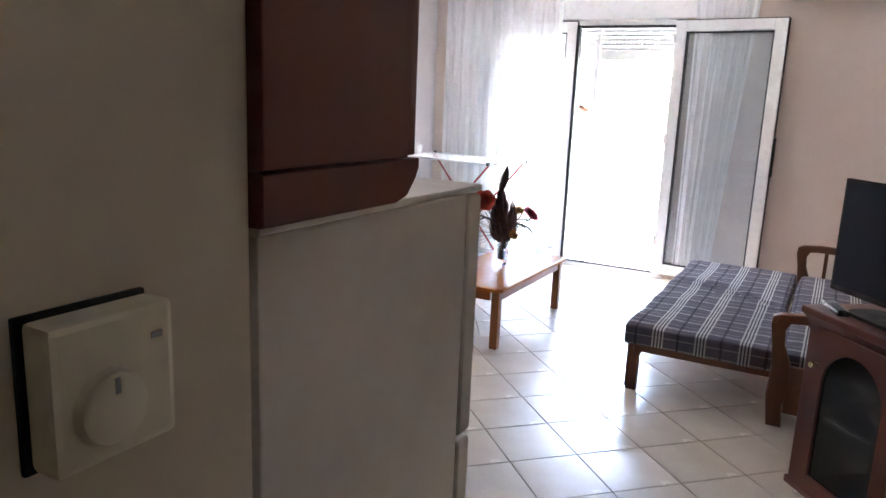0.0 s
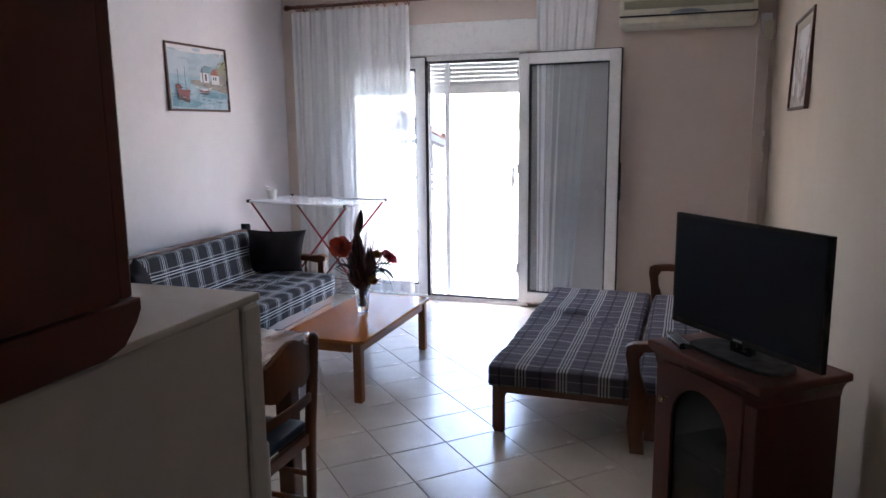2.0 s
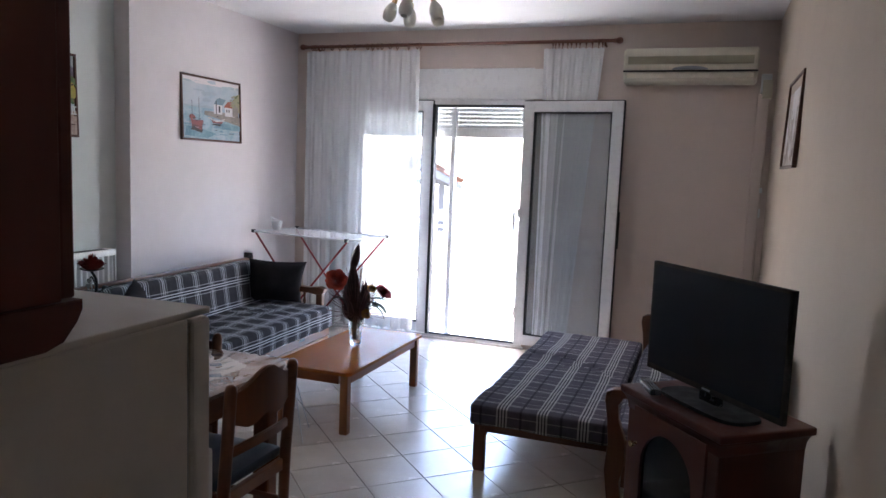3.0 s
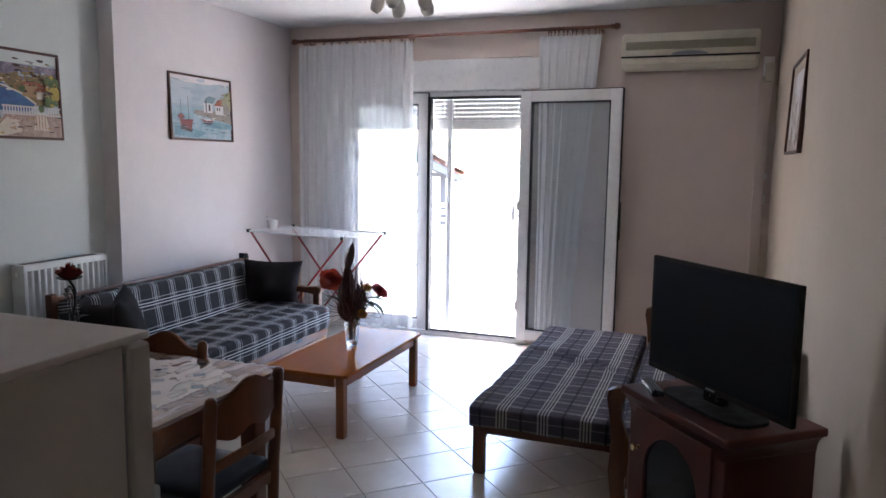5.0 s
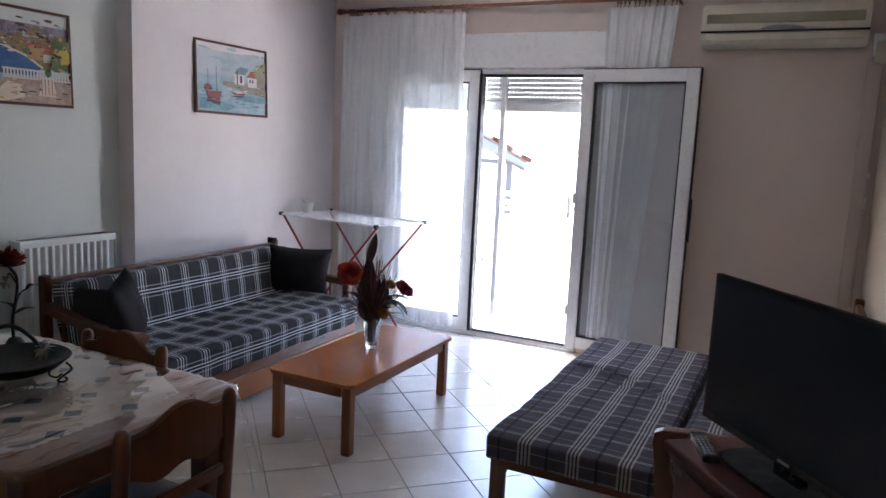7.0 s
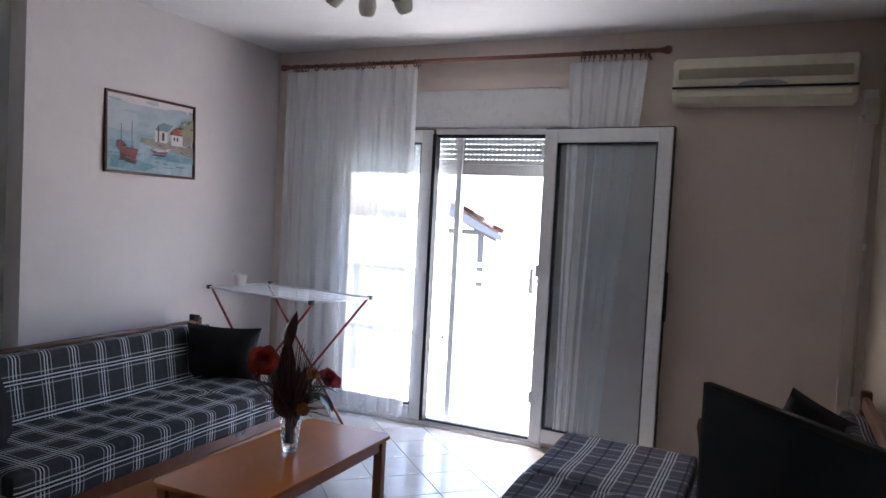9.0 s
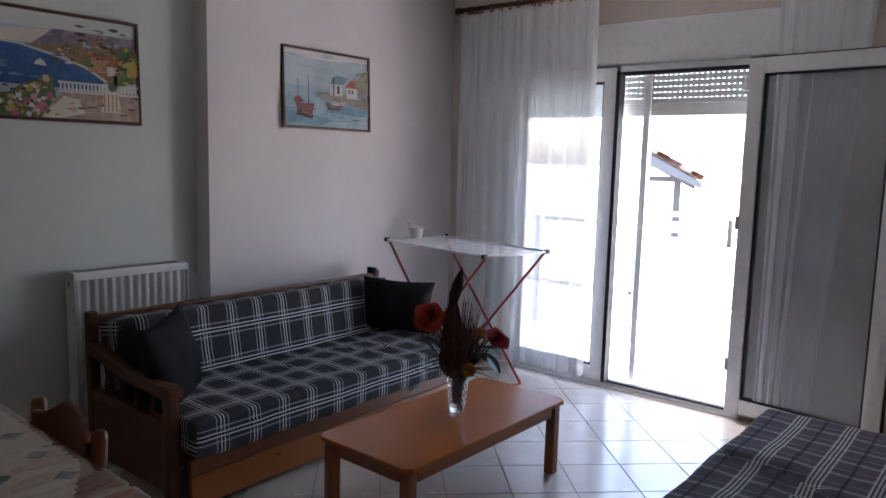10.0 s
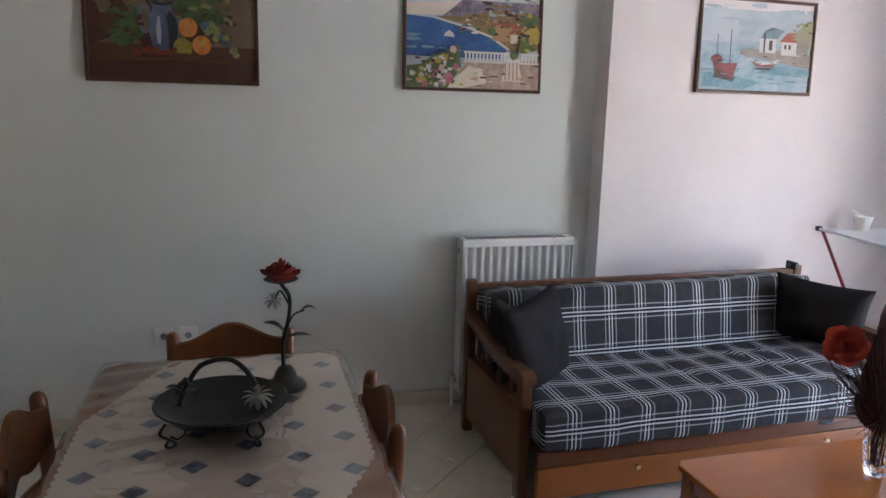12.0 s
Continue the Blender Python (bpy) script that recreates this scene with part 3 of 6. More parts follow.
# ---- balcony door ----
def balcony_door():
    y0, y1 = BACK - 0.012, BACK + 0.055
    frame_ = root("window_1", (-1.67, BACK, 0), "white balcony door with one leaf open and the shutter partly down", "balcony door", kind="structure")
    bm = bars(bmesh.new(), [(WX0, WX0 + 0.055, y0, y1, 0.0, 2.14), (WX1 - 0.055, WX1, y0, y1, 0.0, 2.14), (-2.335, -2.275, y0, y1, 0.04, 2.10),
                            (WX0 + 0.055, WX1 - 0.055, y0, y1, 2.10, 2.14), (WX0 + 0.055, WX1 - 0.055, y0, y1, 0.0, 0.04)], 0.004)
    part("window_frame", bm, M["upvc"], frame_)
    box_ = part("shutter_box", box(WX0, WX1, y0 - 0.004, y1 + 0.1, 2.142, 2.41, 0.006), M["upvc"], frame_, "white shutter box above the door")
    part("lid", box(WX0 - 0.03, WX1 + 0.17, y0 - 0.016, y0 - 0.004, 2.150, 2.40, 0.003), M["upvc"], box_)
    part("window_sill", box(WX0 - 0.02, WX1 + 0.02, BACK - 0.03, BACK + 0.22, 0.0, 0.018, 0.004), M["upvc"], frame_, "pale door threshold")

    def leaf(x0, x1, m, name, label, handle):
        th = 0.06
        p, a = 0.088, 0.006
        bm = bmesh.new()
        for r in ((x0, x0 + p, 0, th, 0.05, 2.13), (x1 - p, x1, 0, th, 0.05, 2.13), (x0 + p, x1 - p, 0, th, 2.13 - p, 2.13), (x0 + p, x1 - p, 0, th, 0.05, 0.05 + p)):
            box(*r, bevel=a, bm=bm)
        bm.transform(m)
        ob = part(name, bm, M["upvc"], frame_, label)
        bm = box(x0 + p - 0.004, x1 - p + 0.004, 0.024, 0.036, 0.05 + p, 2.13 - p)
        bm.transform(m)
        pane = part("pane", bm, M["pane"], ob)
        pane.visible_shadow = False
        bm = bmesh.new()
        g = 0.012
        for r in ((x0 + p, x0 + p + g, 0.012, 0.05, 0.05 + p, 2.13 - p), (x1 - p - g, x1 - p, 0.012, 0.05, 0.05 + p, 2.13 - p), (x0 + p, x1 - p, 0.012, 0.05, 2.13 - p - g, 2.13 - p), (x0 + p, x1 - p, 0.012, 0.05, 0.05 + p, 0.05 + p + g)):
            box(*r, bm=bm)
        for r in ((x1, x1 + 0.006, 0.012, 0.048, 0.05, 2.13), (x0, x1, 0.012, 0.048, 2.13, 2.137)):
            box(*r, bm=bm)
        bm.transform(m)
        part("gasket", bm, M["gasket"], ob, "black rubber gasket")
        return ob

    leaf(-2.285, -1.49, pose(0, BACK - 0.045, 0), "closed_leaf", "closed white glazed door leaf", False)
    hinge = pose(-0.665, BACK - 0.05, 0, 0, 0, -7)
    opened = leaf(0.0, 0.835, hinge, "open_leaf", "white glazed door leaf swung open against the wall", True)
    bm = box(0.838, 0.85, 0.01, 0.05, 0.95, 1.25, 0.003)
    bm.transform(hinge)
    part("lock", bm, M["gasket"], opened, "dark lock strip")
    bm = bars(bmesh.new(), [(0.785, 0.805, 0.06, 0.068, 0.98, 1.13), (0.69, 0.80, 0.068, 0.088, 1.07, 1.09)], 0.005)
    bm.transform(hinge)
    part("door_handle", bm, M["upvc"], opened)
    for z in (0.3, 1.15, 1.95):
        part("hinge", lathe([(0, 0), (0.011, 0.002), (0.011, 0.078), (0, 0.08)], 12, (-0.668, BACK - 0.055, z)), M["upvc"], frame_)
    part("latch", box(-0.735, -0.705, BACK - 0.005, BACK + 0.03, 1.03, 1.20, 0.006), M["shutter"], frame_, "pale metal latch on the jamb")
    # gasket round the opening
    bm = bars(bmesh.new(), [(-1.488, -1.462, BACK - 0.05, BACK + 0.02, 0.045, 2.10), (-1.462, -0.66, BACK - 0.018, BACK + 0.02, 2.078, 2.10), (-1.462, -0.66, BACK - 0.018, BACK + 0.02, 0.04, 0.055)])
    part("gasket", bm, M["gasket"], frame_, "black gasket round the opening")
    # fixed side pane
    pane = part("pane", box(WX0 + 0.05, -2.33, BACK + 0.015, BACK + 0.027, 0.04, 2.10), M["pane"], frame_)
    pane.visible_shadow = False
    bm = bars(bmesh.new(), [(WX0 + 0.055, -2.335, y0 + 0.01, y1 - 0.01, 2.03, 2.10), (WX0 + 0.055, -2.335, y0 + 0.01, y1 - 0.01, 0.04, 0.12),
                            (WX0 + 0.055, WX0 + 0.10, y0 + 0.01, y1 - 0.01, 0.12, 2.03), (-2.375, -2.335, y0 + 0.01, y1 - 0.01, 0.12, 2.03)], 0.003)
    part("bead", bm, M["upvc"], frame_)
    # shutter guides
    for gx in (WX0 + 0.02, -2.305, -1.335, WX1 - 0.02):
        part("shutter_guide", box(gx - 0.022, gx + 0.022, BACK + 0.09, BACK + 0.15, 0.02, 2.2, 0.004), M["shutter"], frame_, "grey aluminium shutter guide")
    return frame_


def shutter(name, x0, x1, bottom, dotted_to, label):
    """Roller shutter of curved slats; light holes between the upper ones."""
    thing = root(name, ((x0 + x1) / 2, BACK + 0.12, bottom), label, "roller shutter", kind="structure")
    z, pitch = 2.195, 0.0362
    count = 0
    while z - pitch > bottom + 0.05:
        open_ = z > dotted_to
        slat = bmesh.new()
        prof = [(0.0, 0.0), (0.006, 0.010), (0.007, 0.02), (0.005, 0.032)]
        top = 0.0312 if open_ else 0.0357
        bm = box(x0, x1, BACK + 0.112, BACK + 0.122, z - pitch, z - pitch + top, 0.004, 2, slat)
        if open_:
            n_ = int((x1 - x0) / 0.033)
            for k in range(n_ + 1):
                bx = x0 + k * (x1 - x0) / n_
                box(max(x0, bx - 0.0113), min(x1, bx + 0.0113), BACK + 0.114, BACK + 0.120, z - pitch + top, z, bm=bm)
        part("slat", bm, M["shutter"], thing)
        z -= pitch
        count += 1
    part("bottom_bar", box(x0, x1, BACK + 0.108, BACK + 0.126, bottom, z, 0.004), M["shutter"], thing, "plain bottom bar")


balcony_door()
shutter("shutter_1", -2.28, WX1 - 0.045, 1.825, 1.88, "light grey roller shutter lowered a little over the door")
shutter("shutter_2", WX0 + 0.045, -2.33, 0.03, 1.90, "light grey roller shutter lowered over the side pane")


# ---- outside ----
def outside():
    bm = bmesh.new()
    bmesh.ops.create_grid(bm, x_segments=8, y_segments=8, size=600)
    bm.transform(pose(0, 300, -3.2))
    setting("ground", bm, M["ground"], "pale dry ground below the balcony", "ground")
    setting("balcony_slab", box(-5.0, 3.0, BACK + 0.22, 7.85, -0.2, -0.02, 0.01), M["paving"], "pale tiled balcony floor", "balcony")
    setting("facade", bars(bmesh.new(), [(RECESS - 2.2, RECESS - 0.22, BACK + 0.02, BACK + 0.22, -3.2, 3.1), (RIGHT + 0.2, RIGHT + 2.4, BACK + 0.02, BACK + 0.22, -3.2, 3.1), (RECESS - 0.22, RIGHT + 0.2, BACK + 0.02, BACK + 0.22, CEIL + 0.2, 3.2)]), M["facade"], "pale rendered outer wall", "wall")
    rail = root("balcony_railing", (-1.0, 7.7, 0), "white painted metal balcony railing", "railing")
    for z in (1.0, 0.40):
        part("rail", box(-5.0, 3.0, 7.68, 7.72, z - 0.02, z + 0.02, 0.005), M["rail_white"], rail)
    k = 0
    for i in range(9):
        x = -4.9 + i * 0.97
        part("post", box(x - 0.02, x + 0.02, 7.68, 7.72, -0.02, 0.98, 0.004), M["rail_white"], rail)


outside()


def pavilion():
    """Small tiled lean-to roof on timber posts, beyond the balcony."""
    tip = Vector((-4.05, 14.63, 1.24))
    thing = root("pavilion", (tip.x - 1.5, 15.6, -3.2), "small timber pavilion with a terracotta tiled sloping roof", "pavilion")
    place = pose(tip.x, tip.y, tip.z, 0, 0, 25) @ Matrix.Scale(1.39, 4)
    half, rise, deep = 0.72, 0.39, 1.3
    pitch = math.degrees(math.atan2(rise, half))
    tile = None
    deck = prism([(0.0, 0.0), (-half, rise), (-half, rise - 0.05), (0.0, -0.045)], deep, 0.0, 1, place)
    roof = part("roof", deck, M["grey_timber"], thing, "grey timber roof deck")
    for y in (-0.03, deep - 0.01):
        part("bargeboard", prism([(0.02, -0.02), (-half, rise - 0.02), (-half, rise - 0.17), (0.02, -0.10)], 0.04, 0.003, 1, place @ pose(0, y, 0)), M["grey_timber"], thing, "weathered grey bargeboard")
    for k in range(3):
        y = 0.15 + 0.45 * k
        part("rafter", prism([(-0.04, -0.06), (-half, rise - 0.06), (-half, rise - 0.15), (-0.04, -0.12)], 0.05, 0.0, 1, place @ pose(0, y, 0)), M["dark_timber"], thing)
    for row in range(6):
        for k in range(5):
            s = (k + 0.02) / 5
            m = place @ pose(-half * s, 0.02 + 0.23 * row, rise * s + 0.018, 0, 180 + pitch, 0)
            if tile is None:
                bm = bmesh.new()
                arch = [(0.062 * math.cos(a), 0.062 * math.sin(a)) for a in [math.pi * q / 6 for q in range(7)]]
                rings = [[bm.verts.new((d, y * w, -z * w)) for y, z in arch] for d, w in ((-0.03, 1.12), (0.19, 0.9))]
                for p, q in zip(range(6), range(1, 7)):
                    bm.faces.new((rings[0][p], rings[0][q], rings[1][q], rings[1][p]))
                bmesh.ops.solidify(bm, geom=bm.faces[:], thickness=0.012)
                tile = part("roof_tile", bm, M["roof_tile"], roof, local=True)
                tile.parent = roof
                tile.matrix_basis = thing.matrix_basis.inverted() @ m
            else:
                ob = new("roof_tile", tile.data)
                ob.parent = roof
                ob.matrix_basis = thing.matrix_basis.inverted() @ m
    beam = box(-half, -0.2, 0.30, 0.40, -0.03, 0.04, 0.004)
    beam.transform(place)
    part("beam", beam, M["dark_timber"], thing)
    for x, y in ((-0.25, 0.35),):
        def upright(w, z0, z1, dy=0.0):
            bm = box(x - w, x + w, y - w + dy, y + w, z0, z1, 0.006)
            bm.transform(place)
            return bm
        part("post", upright(0.045, -0.42, 0.04 - rise * x / half - 0.06), M["dark_timber"], thing)
        # glare painted in: lower post made white, blocks are its remaining dark bits
        part("column", upright(0.058, -3.16, -0.42), M["facade"], thing, "lower post whitened in place of glare")
        for k in range(3):
            part("block", upright(0.05, -0.55 - 0.105 * k, -0.49 - 0.105 * k, -0.022), M["dark_timber"], thing)


pavilion()


# ---- curtains ----
def sheer_curtain(name, x0, x1, top, bottom, folds, depth, mat, label, y, seed, gather=1.0, skew=0.0):
    thing = root(name, ((x0 + x1) / 2, y, bottom), label, "curtain", "curtains")
    bm = bmesh.new()
    nx, nz = int(folds * 14), 36
    grid = []
    mid = (x0 + x1) / 2
    for i in range(nx + 1):
        u = i / nx
        col = []
        for j in range(nz + 1):
            t = j / nz
            width = 1 - (1 - gather) * (1 - t) ** 2
            x = mid + (x0 + (x1 - x0) * u - mid) * width
            ph = u * folds * 2 * math.pi + 1.5 * noise.noise(Vector((u * 4 + seed, t * 0.6, 0)))
            amp = depth * (0.55 + 0.45 * t) * (0.75 + 0.5 * noise.noise(Vector((u * 6 + seed, 3, 0))))
            yy = y + amp * math.sin(ph) + 0.25 * depth * math.sin(2.3 * ph + seed)
            zz = top + (bottom - top) * t + (0.012 * math.sin(u * folds * 4 * math.pi + seed) if j == nz else 0) + (0.012 * abs(math.sin(u * math.pi * 10)) if j == 0 else 0)
            x -= skew * u * t
            x += 0.35 * depth * math.cos(ph) * t
            col.append(bm.verts.new((x, yy, zz)))
        grid.append(col)
    for a, b in zip(grid, grid[1:]):
        for j in range(nz):
            bm.faces.new((a[j], a[j + 1], b[j + 1], b[j]))
    part("cloth", bm, mat, thing, smooth=180)
    return thing


ROD_Z, ROD_Y = 2.605, 6.20
sheer_curtain("curtain", -2.71, -1.60, ROD_Z - 0.055, 0.075, 9, 0.030, M["sheer"], "sheer white curtain with lace hem drawn over the glass", 6.16, 1.3)
sheer_curtain("curtain", -0.50, -0.05, ROD_Z - 0.055, 0.08, 6, 0.010, M["sheer_thick"], "sheer white curtain gathered behind the open leaf", 6.24, 4.1, 1.1, 0.16)


def curtain_rod():
    thing = root("curtain_rod", (-1.35, ROD_Y, ROD_Z), "reddish wooden curtain rod with round finials and rings", "curtain rod")
    part("pole", tube([(-2.74, ROD_Y, ROD_Z), (0.05, ROD_Y, ROD_Z)], 0.014, 14), M["rodwood"], thing, smooth=60)
    for x, s in ((-2.74, -1), (0.05, 1)):
        prof = [(0, 0), (0.018, 0.0), (0.02, 0.008), (0.015, 0.014), (0.024, 0.03), (0.027, 0.045), (0.022, 0.06), (0.012, 0.068), (0, 0.07)]
        part("finial", lathe(prof, 16, m=Matrix.Translation((x, ROD_Y, ROD_Z)) @ pose(0, 0, 0, 0, 90 * s, 0)), M["rodwood"], thing, smooth=60)
    for x in (-2.62, -0.02):
        part("bracket", tube([(x, BACK, ROD_Z - 0.03), (x, ROD_Y + 0.02, ROD_Z - 0.03), (x, ROD_Y, ROD_Z - 0.014)], 0.009, 8), M["rodwood"], thing)
    ring = None
    for x in [-2.68, -2.66, -2.64, -2.60, -2.57, -2.48, -2.40, -2.32, -2.25, -2.12, -2.07, -2.02, -1.98, -1.90, -1.83, -1.72, -1.64, -1.61, -0.44, -0.42, -0.39, -0.36, -0.32, -0.29, -0.25, -0.22, -0.17, -0.12, -0.07, -0.04]:
        if ring is None:
            bm = tube([(-2.68, ROD_Y + 0.024 * math.cos(a), ROD_Z - 0.008 + 0.024 * math.sin(a)) for a in [2 * math.pi * k / 14 for k in range(14)]], 0.004, 6, closed=True)
            tube([(-2.68, ROD_Y, ROD_Z - 0.032), (-2.68, ROD_Y - 0.01, ROD_Z - 0.055)], 0.003, 6, bm)
            ring = part("ring", bm, M["rodwood"], thing, smooth=60)
        else:
            ob = new("ring", ring.data)
            ob.parent = thing
            ob.location = (x + 2.68, 0, 0)


curtain_rod()


# ---- air conditioner ----
def air_conditioner():
    x0, x1, yf, yb, z0, z1 = 0.145, 1.12, 6.085, BACK, 2.265, 2.53
    thing = root("air_conditioner", ((x0 + x1) / 2, yb, z0), "ivory split air conditioner mounted high on the wall", "air conditioner")
    prof = [(0.0, 0.0), (-0.12, 0.0), (-0.165, 0.015), (-0.19, 0.05), (-0.20, 0.085), (-0.205, 0.18), (-0.195, 0.235), (-0.17, 0.26), (0.0, 0.265)]
    bm = bmesh.new()
    a = [bm.verts.new((x0, yb + y, z0 + z)) for y, z in prof]
    b = [bm.verts.new((x1, yb + y, z0 + z)) for y, z in prof]
    fs = [bm.faces.new(a), bm.faces.new(b[::-1])] + [bm.faces.new((a[k], b[k], b[(k + 1) % len(a)], a[(k + 1) % len(a)])) for k in range(len(a))]
    bmesh.ops.recalc_face_normals(bm, faces=bm.faces)
    bmesh.ops.bevel(bm, geom=list(fs[0].edges) + list(fs[1].edges), offset=0.012, segments=3, affect="EDGES")
    body = part("body", bm, M["ivory"], thing, smooth=40)
    grille = part("grille", box(x0 + 0.035, x1 - 0.035, yf - 0.0045, yf + 0.01, z0 + 0.135, z0 + 0.195, 0.003), M["ivory_dark"], thing, "khaki air grille")
    for k in range(7):
        part("slat", box(x0 + 0.04, x1 - 0.04, yf - 0.008, yf - 0.003, z0 + 0.139 + 0.008 * k, z0 + 0.143 + 0.008 * k), M["ivory_dark"], grille)
    part("outlet", box(x0 + 0.003, x1 - 0.003, yf - 0.004, yf + 0.012, z0 + 0.078, z0 + 0.090), M["gasket"], thing, "dark outlet slot")
    part("flap", box(x0 + 0.03, x1 - 0.03, yf + 0.002, yf + 0.03, z0 + 0.03, z0 + 0.072, 0.006), M["ivory"], thing)
    badge = [(0.13 * math.cos(radians(a_)), 0.028 * math.sin(radians(a_))) for a_ in range(0, 181, 12)]
    part("badge", prism(badge, 0.006, 0.001, 1, pose(0.64, yf - 0.010, z0 + 0.092)), M["grey_mark"], thing, "grey oval badge")
    pipe = root("pipe_cover", (1.19, BACK - 0.03, 0), "white plastic pipe cover running down the corner", "pipe cover")
    part("cap", box(1.165, 1.235, BACK - 0.055, BACK, 2.16, 2.30, 0.008), M["ivory"], pipe)
    bm = box(-0.024, 0.024, -0.03, 0, 0, 2.10, 0.005)
    bm.transform(pose(1.165, BACK, 0.075, 0, 0.9, 0))
    part("duct", bm, M["wall_pink"], pipe, "duct painted like the wall")
    part("cable", tube([(1.215, BACK - 0.008, 2.165), (1.213, BACK - 0.008, 1.4), (1.205, BACK - 0.008, 0.08)], 0.006, 8), M["wall_pink"], pipe)
    switch = part("switch", box(1.20, 1.225, BACK - 0.03, BACK - 0.008, 1.45, 1.49, 0.004), M["white_enamel"], pipe, "small white cable switch")


air_conditioner()


# ---- cable trunking in the corner ----
def trunking():
    x = 1.165
    thing = root("cable_trunking", (x, BACK, 0.08), "painted cable trunking running down the wall corner", "trunking")
    part("channel", box(x - 0.03, x + 0.03, BACK - 0.03, BACK, 0.08, 2.195, 0.006), M["wall_pink"], thing, "trunking painted beige pink like the wall")
    cable = part("cable", tube([(x + 0.045, BACK - 0.008, 2.20), (x + 0.045, BACK - 0.008, 1.6), (x + 0.047, BACK - 0.008, 0.9), (x + 0.045, BACK - 0.008, 0.1)], 0.005, 8), M["ivory_dark"], thing, "thin brown cable", smooth=60)
    for z in (1.26, 0.55):
        part("clip", box(x + 0.034, x + 0.058, BACK - 0.018, BACK, z, z + 0.07, 0.003), M["white_enamel"], cable, "white plastic cable clip")
    junction = root("junction_box", (x + 0.025, BACK, 2.20), "white plastic junction box below the ceiling corner", "junction box")
    part("case", box(x - 0.012, x + 0.062, BACK - 0.045, BACK, 2.20, 2.345, 0.006), M["white_enamel"], junction)
    part("cover", box(x - 0.008, x + 0.058, BACK - 0.052, BACK - 0.045, 2.205, 2.340, 0.003), M["white_enamel"], junction)


trunking()


# ---- ceiling lamp ----
def ceiling_lamp():
    cx, cy = -0.87, 4.30
    thing = root("ceiling_lamp", (cx, cy, CEIL), "ceiling lamp with frosted tulip shades on curved arms", "ceiling lamp")
    part("canopy", lathe([(0, 0), (0.06, 0), (0.055, -0.02), (0.025, -0.035), (0.012, -0.05), (0.012, -0.115), (0.022, -0.13), (0.022, -0.15), (0, -0.16)], 24, (cx, cy, CEIL)), M["brass"], thing, smooth=50)
    for k in range(5):
        a = radians(72 * k + 54)
        d = Vector((math.cos(a), math.sin(a), 0))
        c = Vector((cx, cy, CEIL - 0.125))
        pts = curve([c, c + d * 0.05 + Vector((0, 0, -0.02)), c + d * 0.10 + Vector((0, 0, -0.055)), c + d * 0.125 + Vector((0, 0, -0.095))], 5)
        arm = part("arm", tube(pts, 0.005, 8), M["brass"], thing, smooth=60)
        end = pts[-1]
        tilt = Matrix.Translation(end) @ Matrix.Rotation(radians(20), 4, Vector((-d.y, d.x, 0)).normalized() * -1)
        part("socket", lathe([(0, 0.012), (0.014, 0.01), (0.016, -0.03), (0, -0.032)], 14, m=tilt), M["brass"], arm, smooth=50)
        prof = [(0.014, -0.02), (0.026, -0.035), (0.038, -0.065), (0.041, -0.09), (0.034, -0.12), (0.024, -0.132), (0.021, -0.128), (0.03, -0.115), (0.036, -0.09), (0.032, -0.065), (0.02, -0.038), (0.010, -0.022)]
        part("shade", lathe(prof, 20, m=tilt), M["shade_glass"], arm, "frosted cream glass tulip shade", smooth=80)


n = Nodes("frosted cream glass")
M["shade_glass"] = n.base(n.mix(n.noise(30.0, 3), (0.80, 0.77, 0.70), (0.86, 0.84, 0.78)), 0.35)
ceiling_lamp()


# ---- paintings ----
def picture(name, plane, at, width, height, shapes, label, turn, frame_w=0.016, tilt=2.0):
    """A framed canvas: shapes are (material, outline in canvas units 0..1). Built in x and z facing -y, then turned."""
    thing = root(name, at, label, "painting", "framed paintings", rz=turn)
    d = 0.024
    lean = pose(0, 0, 0, -tilt, 0, 0)
    mats = [M["framewood"]]
    for x0, x1, z0, z1 in ((-width / 2, width / 2, 0, frame_w), (-width / 2, width / 2, height - frame_w, height), (-width / 2, -width / 2 + frame_w, frame_w, height - frame_w), (width / 2 - frame_w, width / 2, frame_w, height - frame_w)):
        bm = box(x0, x1, -d, 0, z0, z1, 0.004)
        bm.transform(lean)
        part("frame_bar", bm, M["framewood"], thing, local=True)
    bm = box(-width / 2 + 0.004, width / 2 - 0.004, -0.010, -0.002, 0.004, height - 0.004)
    slots, used = [], {}
    w, h = width - 2 * frame_w, height - 2 * frame_w
    for k, (mat, outline) in enumerate(shapes):
        if mat.name not in used:
            used[mat.name] = len(slots)
            slots.append(mat)
        y = -0.0112 - 0.0001 * k
        vs = [bm.verts.new((-w / 2 + w * min(1, max(0, u)), y, frame_w + h * min(1, max(0, v)))) for u, v in outline]
        f = bm.faces.new(vs)
        f.material_index = used[mat.name]
        f.normal_update()
        if f.normal.y > 0:
            f.normal_flip()
    bm.transform(lean)
    part("canvas", bm, slots, thing, "painted canvas", local=True)
    return thing


def blob(cx, cy, rx, ry, n=14, wob=0.0, seed=0, a0=0, a1=360):
    r_ = random.Random(seed)
    full = a1 - a0 >= 360
    steps = n if full else n + 1
    return [(cx + rx * (1 + r_.uniform(-wob, wob)) * math.cos(radians(a0 + (a1 - a0) * k / n)), cy + ry * (1 + r_.uniform(-wob, wob)) * math.sin(radians(a0 + (a1 - a0) * k / n))) for k in range(steps)]


